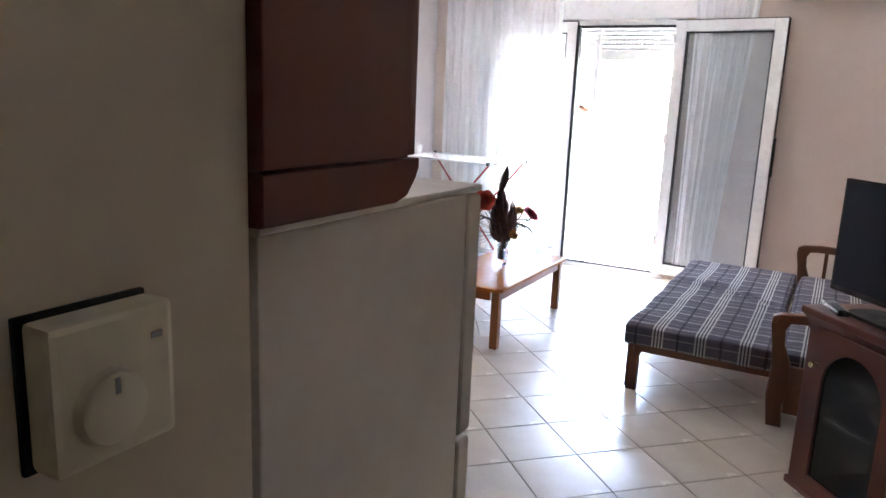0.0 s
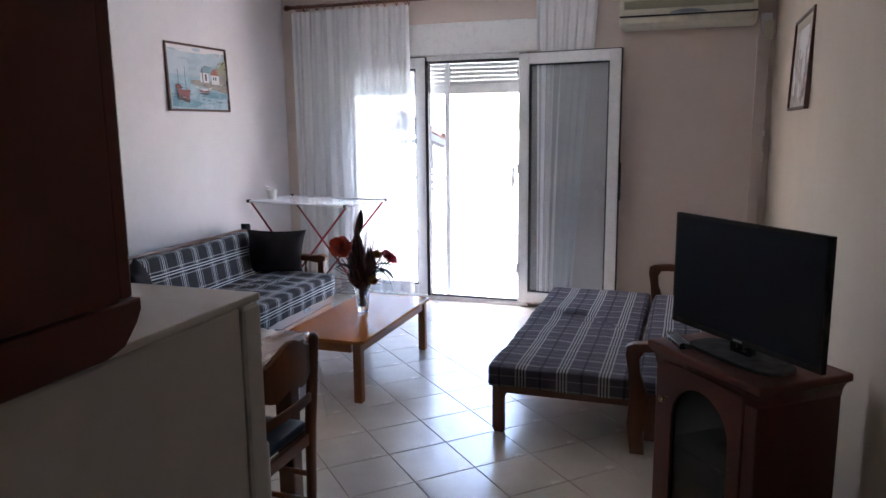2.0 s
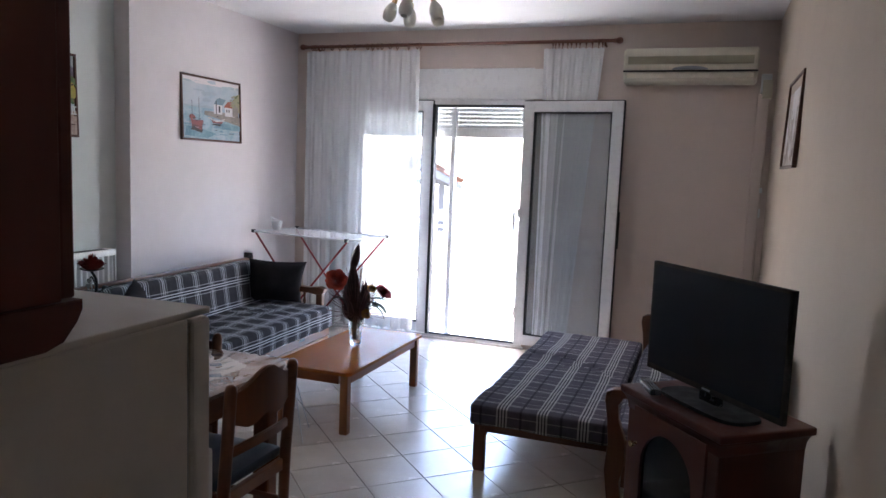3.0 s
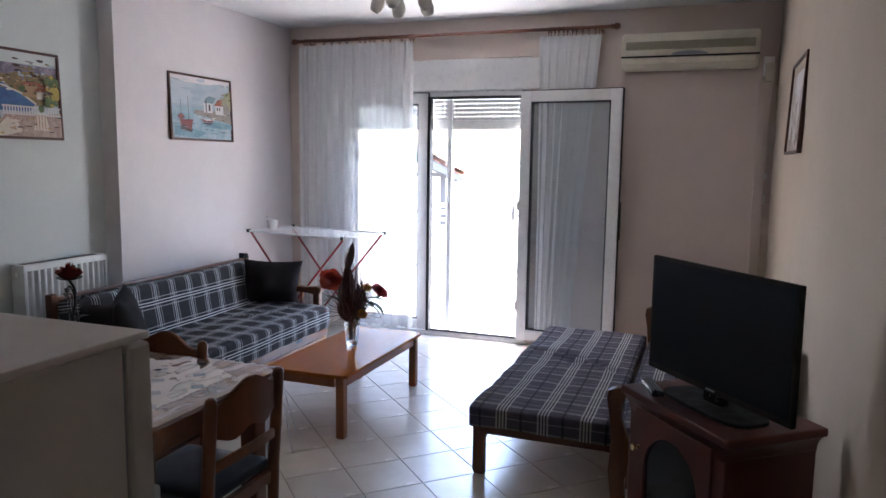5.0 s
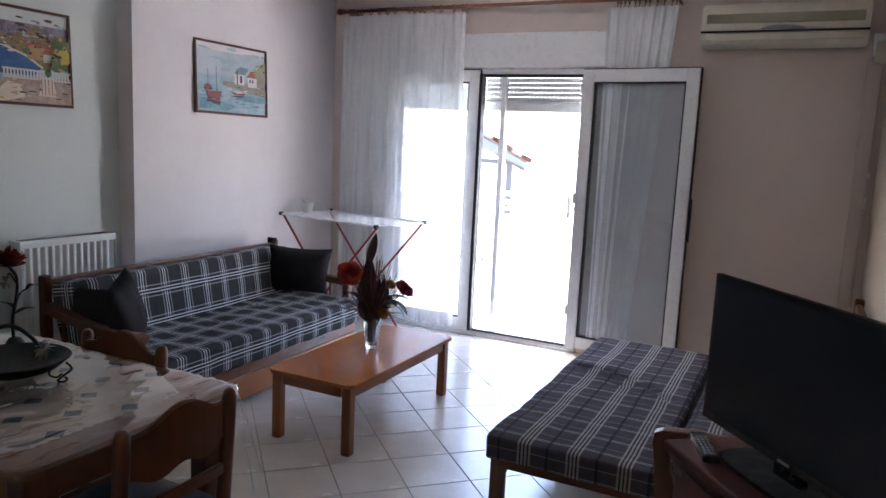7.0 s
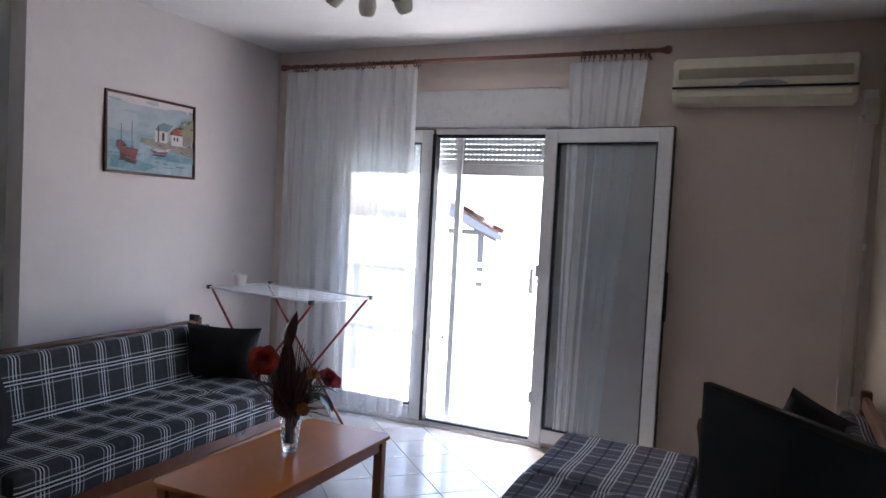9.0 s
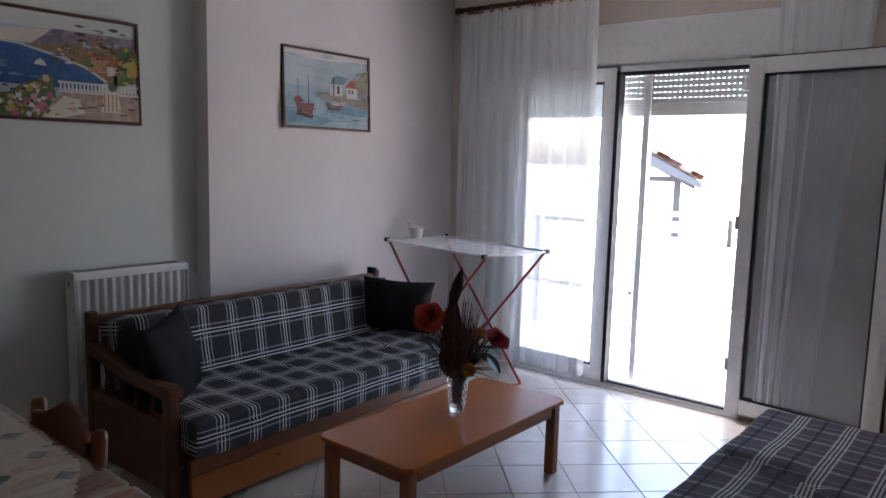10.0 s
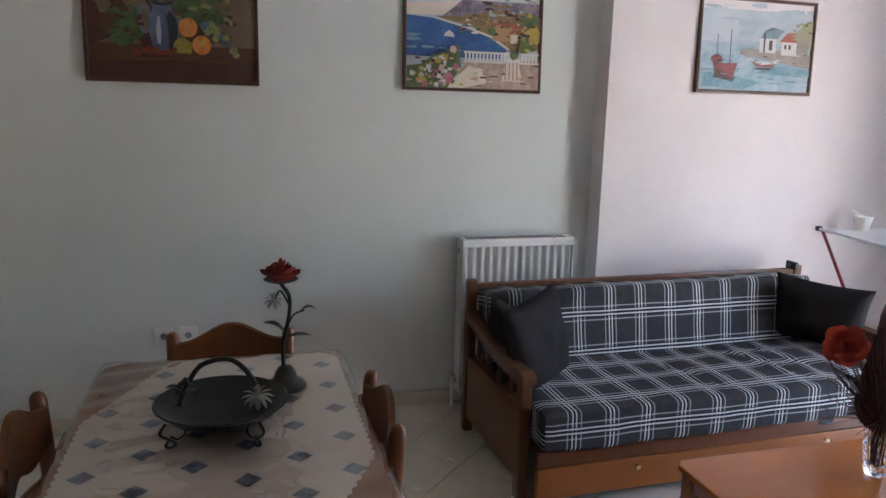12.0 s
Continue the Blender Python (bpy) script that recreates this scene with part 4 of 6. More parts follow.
def dabs(seed, count, x0, x1, y0, y1, names, size, flat=0.5):
    """Loose brush strokes over a stretch of canvas."""
    r_ = random.Random(seed)
    return [(A[names[k % len(names)]], blob(r_.uniform(x0, x1), r_.uniform(y0, y1), size * r_.uniform(0.5, 1.5), size * flat * r_.uniform(0.5, 1.4), 7, 0.35, seed * 100 + k)) for k in range(count)]


def rect(x0, x1, y0, y1):
    return [(x0, y0), (x1, y0), (x1, y1), (x0, y1)]


A = {k: art("oil " + k, *v) for k, v in dict(
    sky=((0.38, 0.48, 0.55), (0.55, 0.59, 0.62), 4.0), water=((0.22, 0.38, 0.47), (0.45, 0.55, 0.60), 11.0), deep=((0.10, 0.24, 0.33), (0.26, 0.42, 0.5), 14.0),
    haze=((0.42, 0.49, 0.53), (0.36, 0.44, 0.5)), white=((0.75, 0.73, 0.70), (0.62, 0.62, 0.63)), redroof=((0.45, 0.13, 0.08),), slate=((0.22, 0.33, 0.40),), boatred=((0.20, 0.05, 0.06), (0.30, 0.09, 0.08)),
    quay=((0.38, 0.34, 0.29), (0.26, 0.23, 0.2)), hill=((0.32, 0.33, 0.2), (0.42, 0.38, 0.24)), dark=((0.06, 0.05, 0.05),), cream=((0.65, 0.58, 0.48), (0.75, 0.68, 0.58)),
    blue=((0.02, 0.07, 0.24), (0.05, 0.16, 0.36), 10.0), mauve=((0.12, 0.10, 0.15), (0.36, 0.30, 0.36), 20.0), green=((0.05, 0.10, 0.04), (0.16, 0.2, 0.07), 22.0), ochre=((0.38, 0.24, 0.10), (0.14, 0.13, 0.07), 30.0),
    bloom=((0.55, 0.35, 0.32), (0.62, 0.55, 0.4), 45.0), bloom2=((0.45, 0.06, 0.08), (0.5, 0.25, 0.35), 45.0), yellow=((0.55, 0.42, 0.08),), terrace=((0.55, 0.42, 0.34), (0.33, 0.22, 0.18), 26.0), villa=((0.55, 0.33, 0.17),),
    brown=((0.12, 0.075, 0.052), (0.28, 0.21, 0.15), 2.2), umber=((0.055, 0.02, 0.016), (0.08, 0.03, 0.022), 6.0), table=((0.12, 0.055, 0.028), (0.075, 0.035, 0.02), 5.0), pitcher=((0.055, 0.07, 0.12), (0.15, 0.18, 0.25), 6.0), shine=((0.28, 0.31, 0.38), (0.40, 0.43, 0.50), 20.0), jug_dark=((0.02, 0.022, 0.03), (0.035, 0.04, 0.055), 12.0),
    peach=((0.50, 0.09, 0.03), (0.62, 0.30, 0.06), 14.0), pear=((0.40, 0.36, 0.05), (0.20, 0.17, 0.03), 14.0), grape=((0.16, 0.19, 0.07), (0.30, 0.32, 0.13), 30.0), vine=((0.035, 0.075, 0.028), (0.10, 0.15, 0.055), 16.0), cherry=((0.30, 0.04, 0.02),),
    sepia=((0.30, 0.25, 0.21), (0.62, 0.57, 0.52), 9.0), sepia2=((0.14, 0.10, 0.08), (0.4, 0.33, 0.28), 14.0)).items()}


def harbour():
    s = [(A["sky"], rect(0, 1, 0.4, 1)), (A["water"], rect(0, 1, 0, 0.52)), (A["haze"], [(0, 0.52), (0.3, 0.52), (0.3, 0.535), (0, 0.545)]),
         (A["haze"], [(0.25, 0.515), (0.55, 0.515), (0.55, 0.57), (0.47, 0.55), (0.40, 0.57), (0.32, 0.545)]),
         (A["hill"], [(0.72, 0.5), (1, 0.5), (1, 0.84), (0.93, 0.8), (0.86, 0.7), (0.78, 0.66)]),
         (A["quay"], [(0.35, 0.41), (1, 0.27), (1, 0.42), (0.72, 0.48), (0.36, 0.47)]),
         (A["white"], rect(0.52, 0.67, 0.44, 0.62)), (A["slate"], [(0.52, 0.6), (0.68, 0.6), (0.74, 0.7), (0.62, 0.72), (0.56, 0.68)]),
         (A["dark"], rect(0.605, 0.635, 0.47, 0.58)), (A["dark"], rect(0.555, 0.57, 0.44, 0.66)),
         (A["white"], rect(0.72, 0.87, 0.42, 0.57)), (A["redroof"], [(0.70, 0.57), (0.86, 0.57), (0.84, 0.68), (0.77, 0.67)]), (A["quay"], [(0.86, 0.43), (0.97, 0.43), (0.97, 0.6), (0.86, 0.58)]),
         (A["dark"], rect(0.745, 0.765, 0.49, 0.54)), (A["dark"], rect(0.785, 0.805, 0.49, 0.54)),
         (A["deep"], [(0.02, 0.04), (0.4, 0.02), (0.55, 0.1), (0.3, 0.17), (0.05, 0.2)]), (A["deep"], [(0.5, 0.2), (1, 0.18), (1, 0.26), (0.6, 0.3)]),
         (A["dark"], [(0.12, 0.14), (0.30, 0.1), (0.32, 0.15), (0.15, 0.22)]),
         (A["boatred"], [(0.12, 0.31), (0.14, 0.2), (0.30, 0.14), (0.33, 0.31), (0.22, 0.3)]), (A["boatred"], blob(0.145, 0.35, 0.045, 0.045, 9, 0.2)),
         (A["dark"], rect(0.143, 0.149, 0.36, 0.62)), (A["dark"], rect(0.258, 0.265, 0.28, 0.68)),
         (A["white"], [(0.44, 0.37), (0.5, 0.3), (0.66, 0.3), (0.70, 0.36), (0.6, 0.335), (0.5, 0.34)]), (A["boatred"], [(0.46, 0.34), (0.5, 0.28), (0.65, 0.28), (0.68, 0.32), (0.55, 0.30)]), (A["dark"], [(0.47, 0.25), (0.62, 0.24), (0.66, 0.27), (0.52, 0.27)]),
         (A["dark"], rect(0.78, 0.87, 0.115, 0.125))]
    s[3:3] = dabs(1, 26, 0.02, 0.98, 0.58, 0.98, ["sky", "haze", "sky"], 0.07, 0.4)
    s[3 + 26:3 + 26] = dabs(2, 34, 0.02, 0.98, 0.02, 0.48, ["water", "deep", "sky"], 0.06, 0.16)
    s += dabs(3, 14, 0.78, 0.98, 0.6, 0.8, ["hill", "green", "quay"], 0.02, 0.8) + dabs(4, 18, 0.4, 0.98, 0.30, 0.45, ["quay", "cream", "dark"], 0.018, 0.4) + dabs(5, 10, 0.13, 0.32, 0.16, 0.34, ["boatred", "dark"], 0.02, 0.4) + dabs(6, 10, 0.1, 0.7, 0.1, 0.25, ["dark", "water", "deep"], 0.03, 0.15)
    picture("painting", "x", (LEFT + 0.004, 5.020, 1.680), 0.73, 0.495, s, "framed oil painting of fishing boats in a harbour", 90)


def terrace():
    s = [(A["sky"], rect(0, 1, 0.7, 1)), (A["cream"], [(0, 0.8), (0.5, 0.86), (0.5, 0.72), (0, 0.69)]),
         (A["mauve"], [(0.25, 0.68), (0.36, 0.8), (0.44, 0.9), (0.56, 0.98), (0.8, 1), (1, 0.98), (1, 0.62), (0.6, 0.6)]),
         (A["ochre"], [(0.2, 0.69), (0.4, 0.70), (0.6, 0.76), (0.8, 0.8), (1, 0.74), (1, 0.4), (0.74, 0.38), (0.5, 0.6)]),
         (A["blue"], [(0, 0.69), (0.2, 0.67), (0.45, 0.6), (0.62, 0.52), (0.76, 0.4), (0.7, 0.3), (0, 0.3)]),
         (A["cream"], [(0.18, 0.675), (0.45, 0.605), (0.64, 0.525), (0.78, 0.4), (0.76, 0.39), (0.62, 0.51), (0.44, 0.59)]),
         (A["villa"], rect(0.64, 0.88, 0.48, 0.62)), (A["redroof"], [(0.62, 0.62), (0.9, 0.6), (0.82, 0.67), (0.72, 0.68)]), (A["cream"], rect(0.78, 0.9, 0.46, 0.55)), (A["redroof"], [(0.76, 0.55), (0.92, 0.55), (0.9, 0.6), (0.8, 0.6)]),
         (A["green"], blob(0.63, 0.57, 0.03, 0.04, 10, 0.3, 1)), (A["green"], blob(0.9, 0.44, 0.06, 0.09, 12, 0.25, 2)), (A["green"], blob(0.95, 0.68, 0.08, 0.06, 12, 0.25, 3)), (A["yellow"], blob(0.96, 0.55, 0.06, 0.1, 12, 0.3, 4)),
         (A["white"], [(0.27, 0.5), (0.35, 0.49), (0.34, 0.53), (0.31, 0.56), (0.28, 0.53)]), (A["white"], blob(0.5, 0.545, 0.03, 0.012, 8)),
         (A["terrace"], [(0.3, 0), (1, 0), (1, 0.3), (0.45, 0.27)]), (A["cream"], [(0.28, 0), (0.42, 0.0), (0.6, 0.06), (0.55, 0.2), (0.46, 0.22)]),
         (A["white"], rect(0.42, 1, 0.345, 0.365)), (A["white"], rect(0.42, 1, 0.255, 0.27))]
    s += [(A["white"], rect(0.43 + 0.027 * k, 0.444 + 0.027 * k, 0.265, 0.35)) for k in range(21)]
    s += [(A["cream"], [(0.71, 0.08), (0.87, 0.08), (0.84, 0.28), (0.74, 0.28)]), (A["white"], blob(0.79, 0.28, 0.07, 0.02, 12)), (A["green"], blob(0.8, 0.34, 0.025, 0.05, 10, 0.3, 5))]
    s += [(A["redroof"], rect(0.735 + 0.03 * k, 0.742 + 0.03 * k, 0.09, 0.27)) for k in range(4)]
    s += [(A["green"], [(0, 0), (0.3, 0), (0.4, 0.2), (0.38, 0.42), (0.3, 0.36), (0.2, 0.32), (0.1, 0.22), (0, 0.2)])]
    r_ = random.Random(3)
    for k in range(34):
        u = r_.uniform(0.02, 0.38)
        v = r_.uniform(0.02, 0.12 + u * 0.75)
        s.append((A[("bloom", "bloom2", "yellow", "white", "green")[k % 5]], blob(u, v, r_.uniform(0.012, 0.032), r_.uniform(0.015, 0.04), 8, 0.3, k)))
    s.append((A["bloom2"], blob(0.3, 0.1, 0.045, 0.06, 10, 0.25, 7)))
    s[10:10] = dabs(7, 40, 0.58, 0.98, 0.66, 0.93, ["mauve", "haze", "umber", "ochre"], 0.03, 0.5) + dabs(8, 50, 0.4, 0.98, 0.52, 0.72, ["green", "ochre", "villa", "cream", "umber"], 0.018, 0.6) + dabs(9, 24, 0.02, 0.6, 0.36, 0.62, ["blue", "deep", "blue"], 0.05, 0.2)
    s += dabs(10, 50, 0.01, 0.4, 0.02, 0.34, ["green", "bloom", "umber", "yellow", "bloom2", "white"], 0.014, 0.9) + dabs(11, 26, 0.45, 0.98, 0.02, 0.24, ["terrace", "umber", "cream", "villa"], 0.028, 0.3) + dabs(12, 22, 0.84, 0.99, 0.38, 0.75, ["green", "umber", "yellow"], 0.02, 0.9)
    picture("painting", "x", (RECESS + 0.004, 3.471, 1.648), 0.722, 0.525, s, "framed oil painting of a flowered terrace above a bay", 90)


def still_life():
    s = [(A["brown"], rect(0, 1, 0.2, 1)), (A["table"], rect(0, 1, 0.12, 0.3)), (A["umber"], rect(0, 1, 0, 0.16)),
         (A["vine"], blob(0.26, 0.46, 0.1, 0.14, 14, 0.25, 1)), (A["vine"], blob(0.58, 0.74, 0.09, 0.2, 14, 0.25, 2)), (A["vine"], blob(0.7, 0.55, 0.12, 0.1, 14, 0.25, 3)), (A["vine"], blob(0.2, 0.32, 0.06, 0.05, 10, 0.3, 5)),
         (A["pitcher"], blob(0.335, 0.52, 0.04, 0.13, 16)), (A["brown"], blob(0.338, 0.52, 0.024, 0.10, 16)),
         (A["pitcher"], [(0.365, 0.68), (0.385, 0.62), (0.36, 0.52), (0.355, 0.42), (0.375, 0.29), (0.41, 0.23), (0.47, 0.225), (0.515, 0.29), (0.535, 0.42), (0.525, 0.53), (0.495, 0.62), (0.525, 0.70), (0.45, 0.665)]),
         (A["jug_dark"], [(0.485, 0.6), (0.52, 0.53), (0.53, 0.42), (0.51, 0.29), (0.47, 0.232), (0.475, 0.4), (0.465, 0.55)]), (A["jug_dark"], [(0.372, 0.675), (0.45, 0.662), (0.518, 0.69), (0.5, 0.65), (0.45, 0.635), (0.39, 0.645)]),
         (A["shine"], [(0.41, 0.54), (0.425, 0.55), (0.43, 0.42), (0.425, 0.3), (0.405, 0.32), (0.40, 0.43)])]
    r_ = random.Random(8)
    for k in range(26):
        u = r_.uniform(0, 1)
        s.append((A["grape"] if k % 4 else A["pitcher"], blob(0.68 + u * 0.2, 0.5 - u * 0.24 + r_.uniform(-0.05, 0.06), 0.022, 0.03, 10)))
    for u, v, k in ((0.59, 0.46, "peach"), (0.67, 0.31, "peach"), (0.555, 0.28, "pear")):
        s.append((A[k], blob(u, v, 0.058, 0.085, 18)))
    s[3:3] = dabs(13, 30, 0.0, 1.0, 0.3, 1.0, ["brown", "umber", "table"], 0.10, 0.9)
    s += dabs(14, 26, 0.14, 0.31, 0.34, 0.66, ["vine", "umber", "vine"], 0.022, 0.9) + dabs(15, 34, 0.56, 0.86, 0.5, 0.9, ["vine", "umber", "grape"], 0.024, 0.9) + dabs(17, 16, 0.1, 0.95, 0.13, 0.22, ["table", "umber"], 0.06, 0.3)
    s += [(A["peach"], blob(0.60, 0.47, 0.04, 0.05, 12, 0.2, 41)), (A["pear"], blob(0.57, 0.30, 0.025, 0.04, 12, 0.2, 42)), (A["yellow"], blob(0.68, 0.33, 0.02, 0.025, 10, 0.2, 43))]
    for k in range(9):
        s.append((A["cherry"], blob(0.27 + 0.03 * k + r_.uniform(-0.01, 0.01), 0.235 + r_.uniform(-0.02, 0.035), 0.016, 0.02, 8)))
    picture("painting", "x", (RECESS + 0.004, 2.065, 1.642), 0.735, 0.53, s, "framed dark still life painting of fruit and a jug", 90)


def sepia_print():
    r_ = random.Random(5)
    s = [(A["sepia"], rect(0, 1, 0, 1)), (A["white"], rect(0.3, 0.75, 0.55, 1))]
    for k in range(22):
        s.append((A["sepia2" if k % 3 else "white"], blob(r_.uniform(0.1, 0.9), r_.uniform(0.05, 0.6), r_.uniform(0.02, 0.09), r_.uniform(0.04, 0.15), 10, 0.35, k)))
    picture("painting", "x", (RIGHT - 0.004, 4.715, 1.618), 0.70, 0.505, s, "framed pale brown print on the cream wall", -90)


harbour()
terrace()
still_life()
sepia_print()


# ---- radiator and sockets ----
def radiator():
    y0, y1, z0, z1, xf, xb = 3.412, 4.025, 0.085, 0.912, RECESS + 0.125, RECESS + 0.025
    thing = root("radiator", (RECESS + 0.07, (y0 + y1) / 2, z0), "white ribbed panel radiator on the green wall", "radiator")
    count = 13
    step = (y1 - y0 - 0.03) / count
    bm = bmesh.new()
    outline = [(y0 + 0.015, xf - 0.006)]
    for k in range(count):
        a = y0 + 0.015 + k * step
        outline += [(a + step * 0.22, xf - 0.006), (a + step * 0.34, xf - 0.022), (a + step * 0.66, xf - 0.022), (a + step * 0.78, xf - 0.006)]
    outline.append((y1 - 0.015, xf - 0.006))
    lo = [bm.verts.new((x, y, z0 + 0.03)) for y, x in outline]
    hi = [bm.verts.new((x, y, z1 - 0.035)) for y, x in outline]
    for k in range(len(outline) - 1):
        bm.faces.new((lo[k], lo[k + 1], hi[k + 1], hi[k]))
    part("ribbed_panel", bm, M["white_enamel"], thing, smooth=20)
    for a, b in ((z0, z0 + 0.034), (z1 - 0.04, z1 - 0.006)):
        part("panel_edge", box(xf - 0.02, xf, y0 + 0.004, y1 - 0.004, a, b, 0.004), M["white_enamel"], thing)
    part("back_panel", box(xb, xf - 0.03, y0 + 0.01, y1 - 0.01, z0, z1 - 0.01, 0.004), M["white_enamel"], thing)
    for a in (y0, y1 - 0.005):
        part("side_cover", box(xb, xf, a, a + 0.005, z0, z1, 0.001), M["white_enamel"], thing)
    top = part("top_grille", box(xb, xf - 0.002, y0, y1, z1 - 0.006, z1, 0.001), M["white_enamel"], thing)
    for k in range(24):
        a = y0 + 0.03 + k * (y1 - y0 - 0.06) / 24
        part("slot", box(xb + 0.02, xf - 0.02, a, a + 0.012, z1 - 0.001, z1 + 0.0012), M["gasket"], top)
    for z in (z0 + 0.06, z1 - 0.06):
        part("plug", lathe([(0, 0), (0.014, 0), (0.014, 0.008), (0, 0.009)], 12, m=Matrix.Translation((RECESS + 0.075, y0, z)) @ pose(0, 0, 0, 90, 0, 0)), M["chrome"], thing)
    for y in (y0 + 0.1, y1 - 0.1):
        part("bracket", box(RECESS, xb, y - 0.015, y + 0.015, z0 + 0.1, z1 - 0.1), M["white_enamel"], thing)
    part("pipe", tube([(RECESS + 0.06, y0 - 0.02, 0.0), (RECESS + 0.06, y0 - 0.02, 0.16), (RECESS + 0.06, y0, 0.17)], 0.009, 8), M["white_enamel"], thing)


radiator()


def sockets():
    for k, y in enumerate((1.963, 2.073)):
        thing = root("wall_socket", (RECESS, y, 0.415), "white plastic wall socket beside the dining chair", "socket", "wall sockets")
        part("plate", box(RECESS, RECESS + 0.010, y - 0.042, y + 0.042, 0.415, 0.50, 0.004), M["white_enamel"], thing)
        turn = Matrix.Translation((RECESS + 0.010, y, 0.4575)) @ pose(0, 0, 0, 0, 90, 0)
        ring = part("recess_ring", lathe([(0, -0.001), (0.014, -0.001), (0.018, 0.003), (0.021, 0.003), (0.022, 0)], 20, m=turn), M["white_enamel"], thing, smooth=40)
        part("well", lathe([(0, 0), (0.0165, 0), (0.0165, 0.0012), (0, 0.0012)], 20, m=turn), M["grey_mark"], ring)


sockets()


# ---- sofa against the left wall ----
def scroll_arm(y0, y1, x_front, x_back, thing, top=0.60, wood=None):
    """Side of a rustic wooden sofa: front post, sloped armrest, spindles and lower panel."""
    s = 1 if x_front > x_back else -1
    wood = wood or M["sofawood_z"]
    part("front_post", box(x_front - s * 0.055, x_front, y0, y1, 0.0, top - 0.03, 0.01), wood, thing)
    L = abs(x_front - x_back)
    path = [(0.015, top - 0.045), (0.02, top - 0.01), (-0.02, top + 0.005), (-0.12, top - 0.005), (-0.45 * L, top + 0.005), (-L + 0.04, top + 0.07), (-L + 0.04, top + 0.02), (-0.45 * L, top - 0.045), (-0.12, top - 0.05), (-0.05, top - 0.06)]
    bm = prism([(x_front + s * a, z) for a, z in path], y1 - y0 + 0.014, 0.006, 2, pose(0, y0 - 0.007, 0))
    part("armrest", bm, M["sofawood"], thing)
    part("side_panel", box(x_back + s * 0.05, x_front - s * 0.056, y0 + 0.008, y1 - 0.008, 0.08, 0.36, 0.006), M["sofawood"], thing)
    part("side_rail", box(x_back + s * 0.05, x_front - s * 0.056, y0 + 0.004, y1 - 0.004, 0.36, 0.40, 0.006), M["sofawood"], thing)
    for k in range(5):
        x = x_back + s * (0.16 + 0.13 * k)
        z1 = top - 0.03 + max(0.0, 0.05 - 0.03 * k)
        zm = (0.40 + z1) / 2
        ym = (y0 + y1) / 2
        part("spindle", lathe([(0, 0.398), (0.009, 0.4), (0.013, (zm + 0.4) / 2), (0.008, zm), (0.013, (zm + z1) / 2), (0.009, z1), (0, z1 + 0.005)], 10, (x, ym, 0)), wood, thing, smooth=60)


SOFA_TURN = pose(-2.684, 3.36, 0, 0, 0, 1.5) @ pose(2.684, -3.36, 0)


def sofa():
    y0, y1, xb, xf = 3.36, 5.313, -2.684, -1.861
    thing = root("sofa", ((xb + xf) / 2, (y0 + y1) / 2, 0), "wooden sofa with dark plaid cushions and a drawer below", "sofa")
    scroll_arm(y0, y0 + 0.05, -1.965, xb, thing, 0.55)
    scroll_arm(y1 - 0.05, y1, -1.965, xb, thing, 0.55)
    for y in (y0, y1 - 0.05):
        part("back_post", box(xb, xb + 0.05, y, y + 0.05, 0.0, 0.766, 0.012), M["sofawood_z"], thing)
    part("back_rail", box(xb + 0.005, xb + 0.042, y0 + 0.05, y1 - 0.05, 0.68, 0.746, 0.01), M["sofawood"], thing)
    part("lower_rail", box(xb + 0.005, xb + 0.042, y0 + 0.05, y1 - 0.05, 0.30, 0.36, 0.008), M["sofawood"], thing)
    hook = part("rail_clip", box(xb + 0.0, xb + 0.075, y1 - 0.072, y1 - 0.052, 0.743, 0.786, 0.004), M["black"], thing, "black metal hinge clip on the rail")
    part("front_board", box(xf - 0.055, xf - 0.03, y0 + 0.05, y1 - 0.05, 0.175, 0.246, 0.006), M["chairwood"], thing, "reddish brown front board")
    drawer = part("drawer", box(xf - 0.06, xf - 0.036, y0 + 0.055, y1 - 0.055, 0.03, 0.168, 0.006), M["oak"], thing, "light brown drawer front")
    for y in (y0 + 0.50, y1 - 0.48):
        part("knob", lathe([(0, 0), (0.006, 0), (0.006, 0.012), (0.012, 0.018), (0.011, 0.024), (0, 0.026)], 14, m=Matrix.Translation((xf - 0.036, y, 0.135)) @ pose(0, 0, 0, 0, 90, 0)), M["brass"], drawer, "brass knob", smooth=50)
    part("slot", box(xf - 0.031, xf - 0.028, y1 - 0.53, y1 - 0.45, 0.212, 0.234), M["black"], thing, "dark finger slot")
    part("seat_base", box(xb + 0.045, xf - 0.06, y0 + 0.05, y1 - 0.05, 0.20, 0.244), M["sofawood"], thing)
    bm = cushion(xb + 0.16, xf + 0.0, y0 + 0.058, y1 - 0.052, 0.245, 0.415, 0.024, 0.012, 56, 2, creases=(((-2.40, 4.62), (-1.95, 4.78), 0.018, 0.022), ((-2.42, 4.78), (-2.02, 4.93), 0.016, 0.020), ((-2.30, 4.20), (-1.95, 4.34), 0.012, 0.020)))
    part("seat_cushion", bm, M["plaid"], thing, "dark plaid seat cushion", smooth=60)
    bm = cushion(-0.09, 0.09, y0 + 0.06, y1 - 0.06, 0.0, 0.36, 0.035, 0.012, 18, 7)
    bm.transform(pose(xb + 0.15, 0, 0.38, 0, -9, 0))
    part("back_cushion", bm, M["plaid"], thing, "dark plaid back cushion", smooth=60)
    thing.matrix_basis = SOFA_TURN @ thing.matrix_basis


sofa()


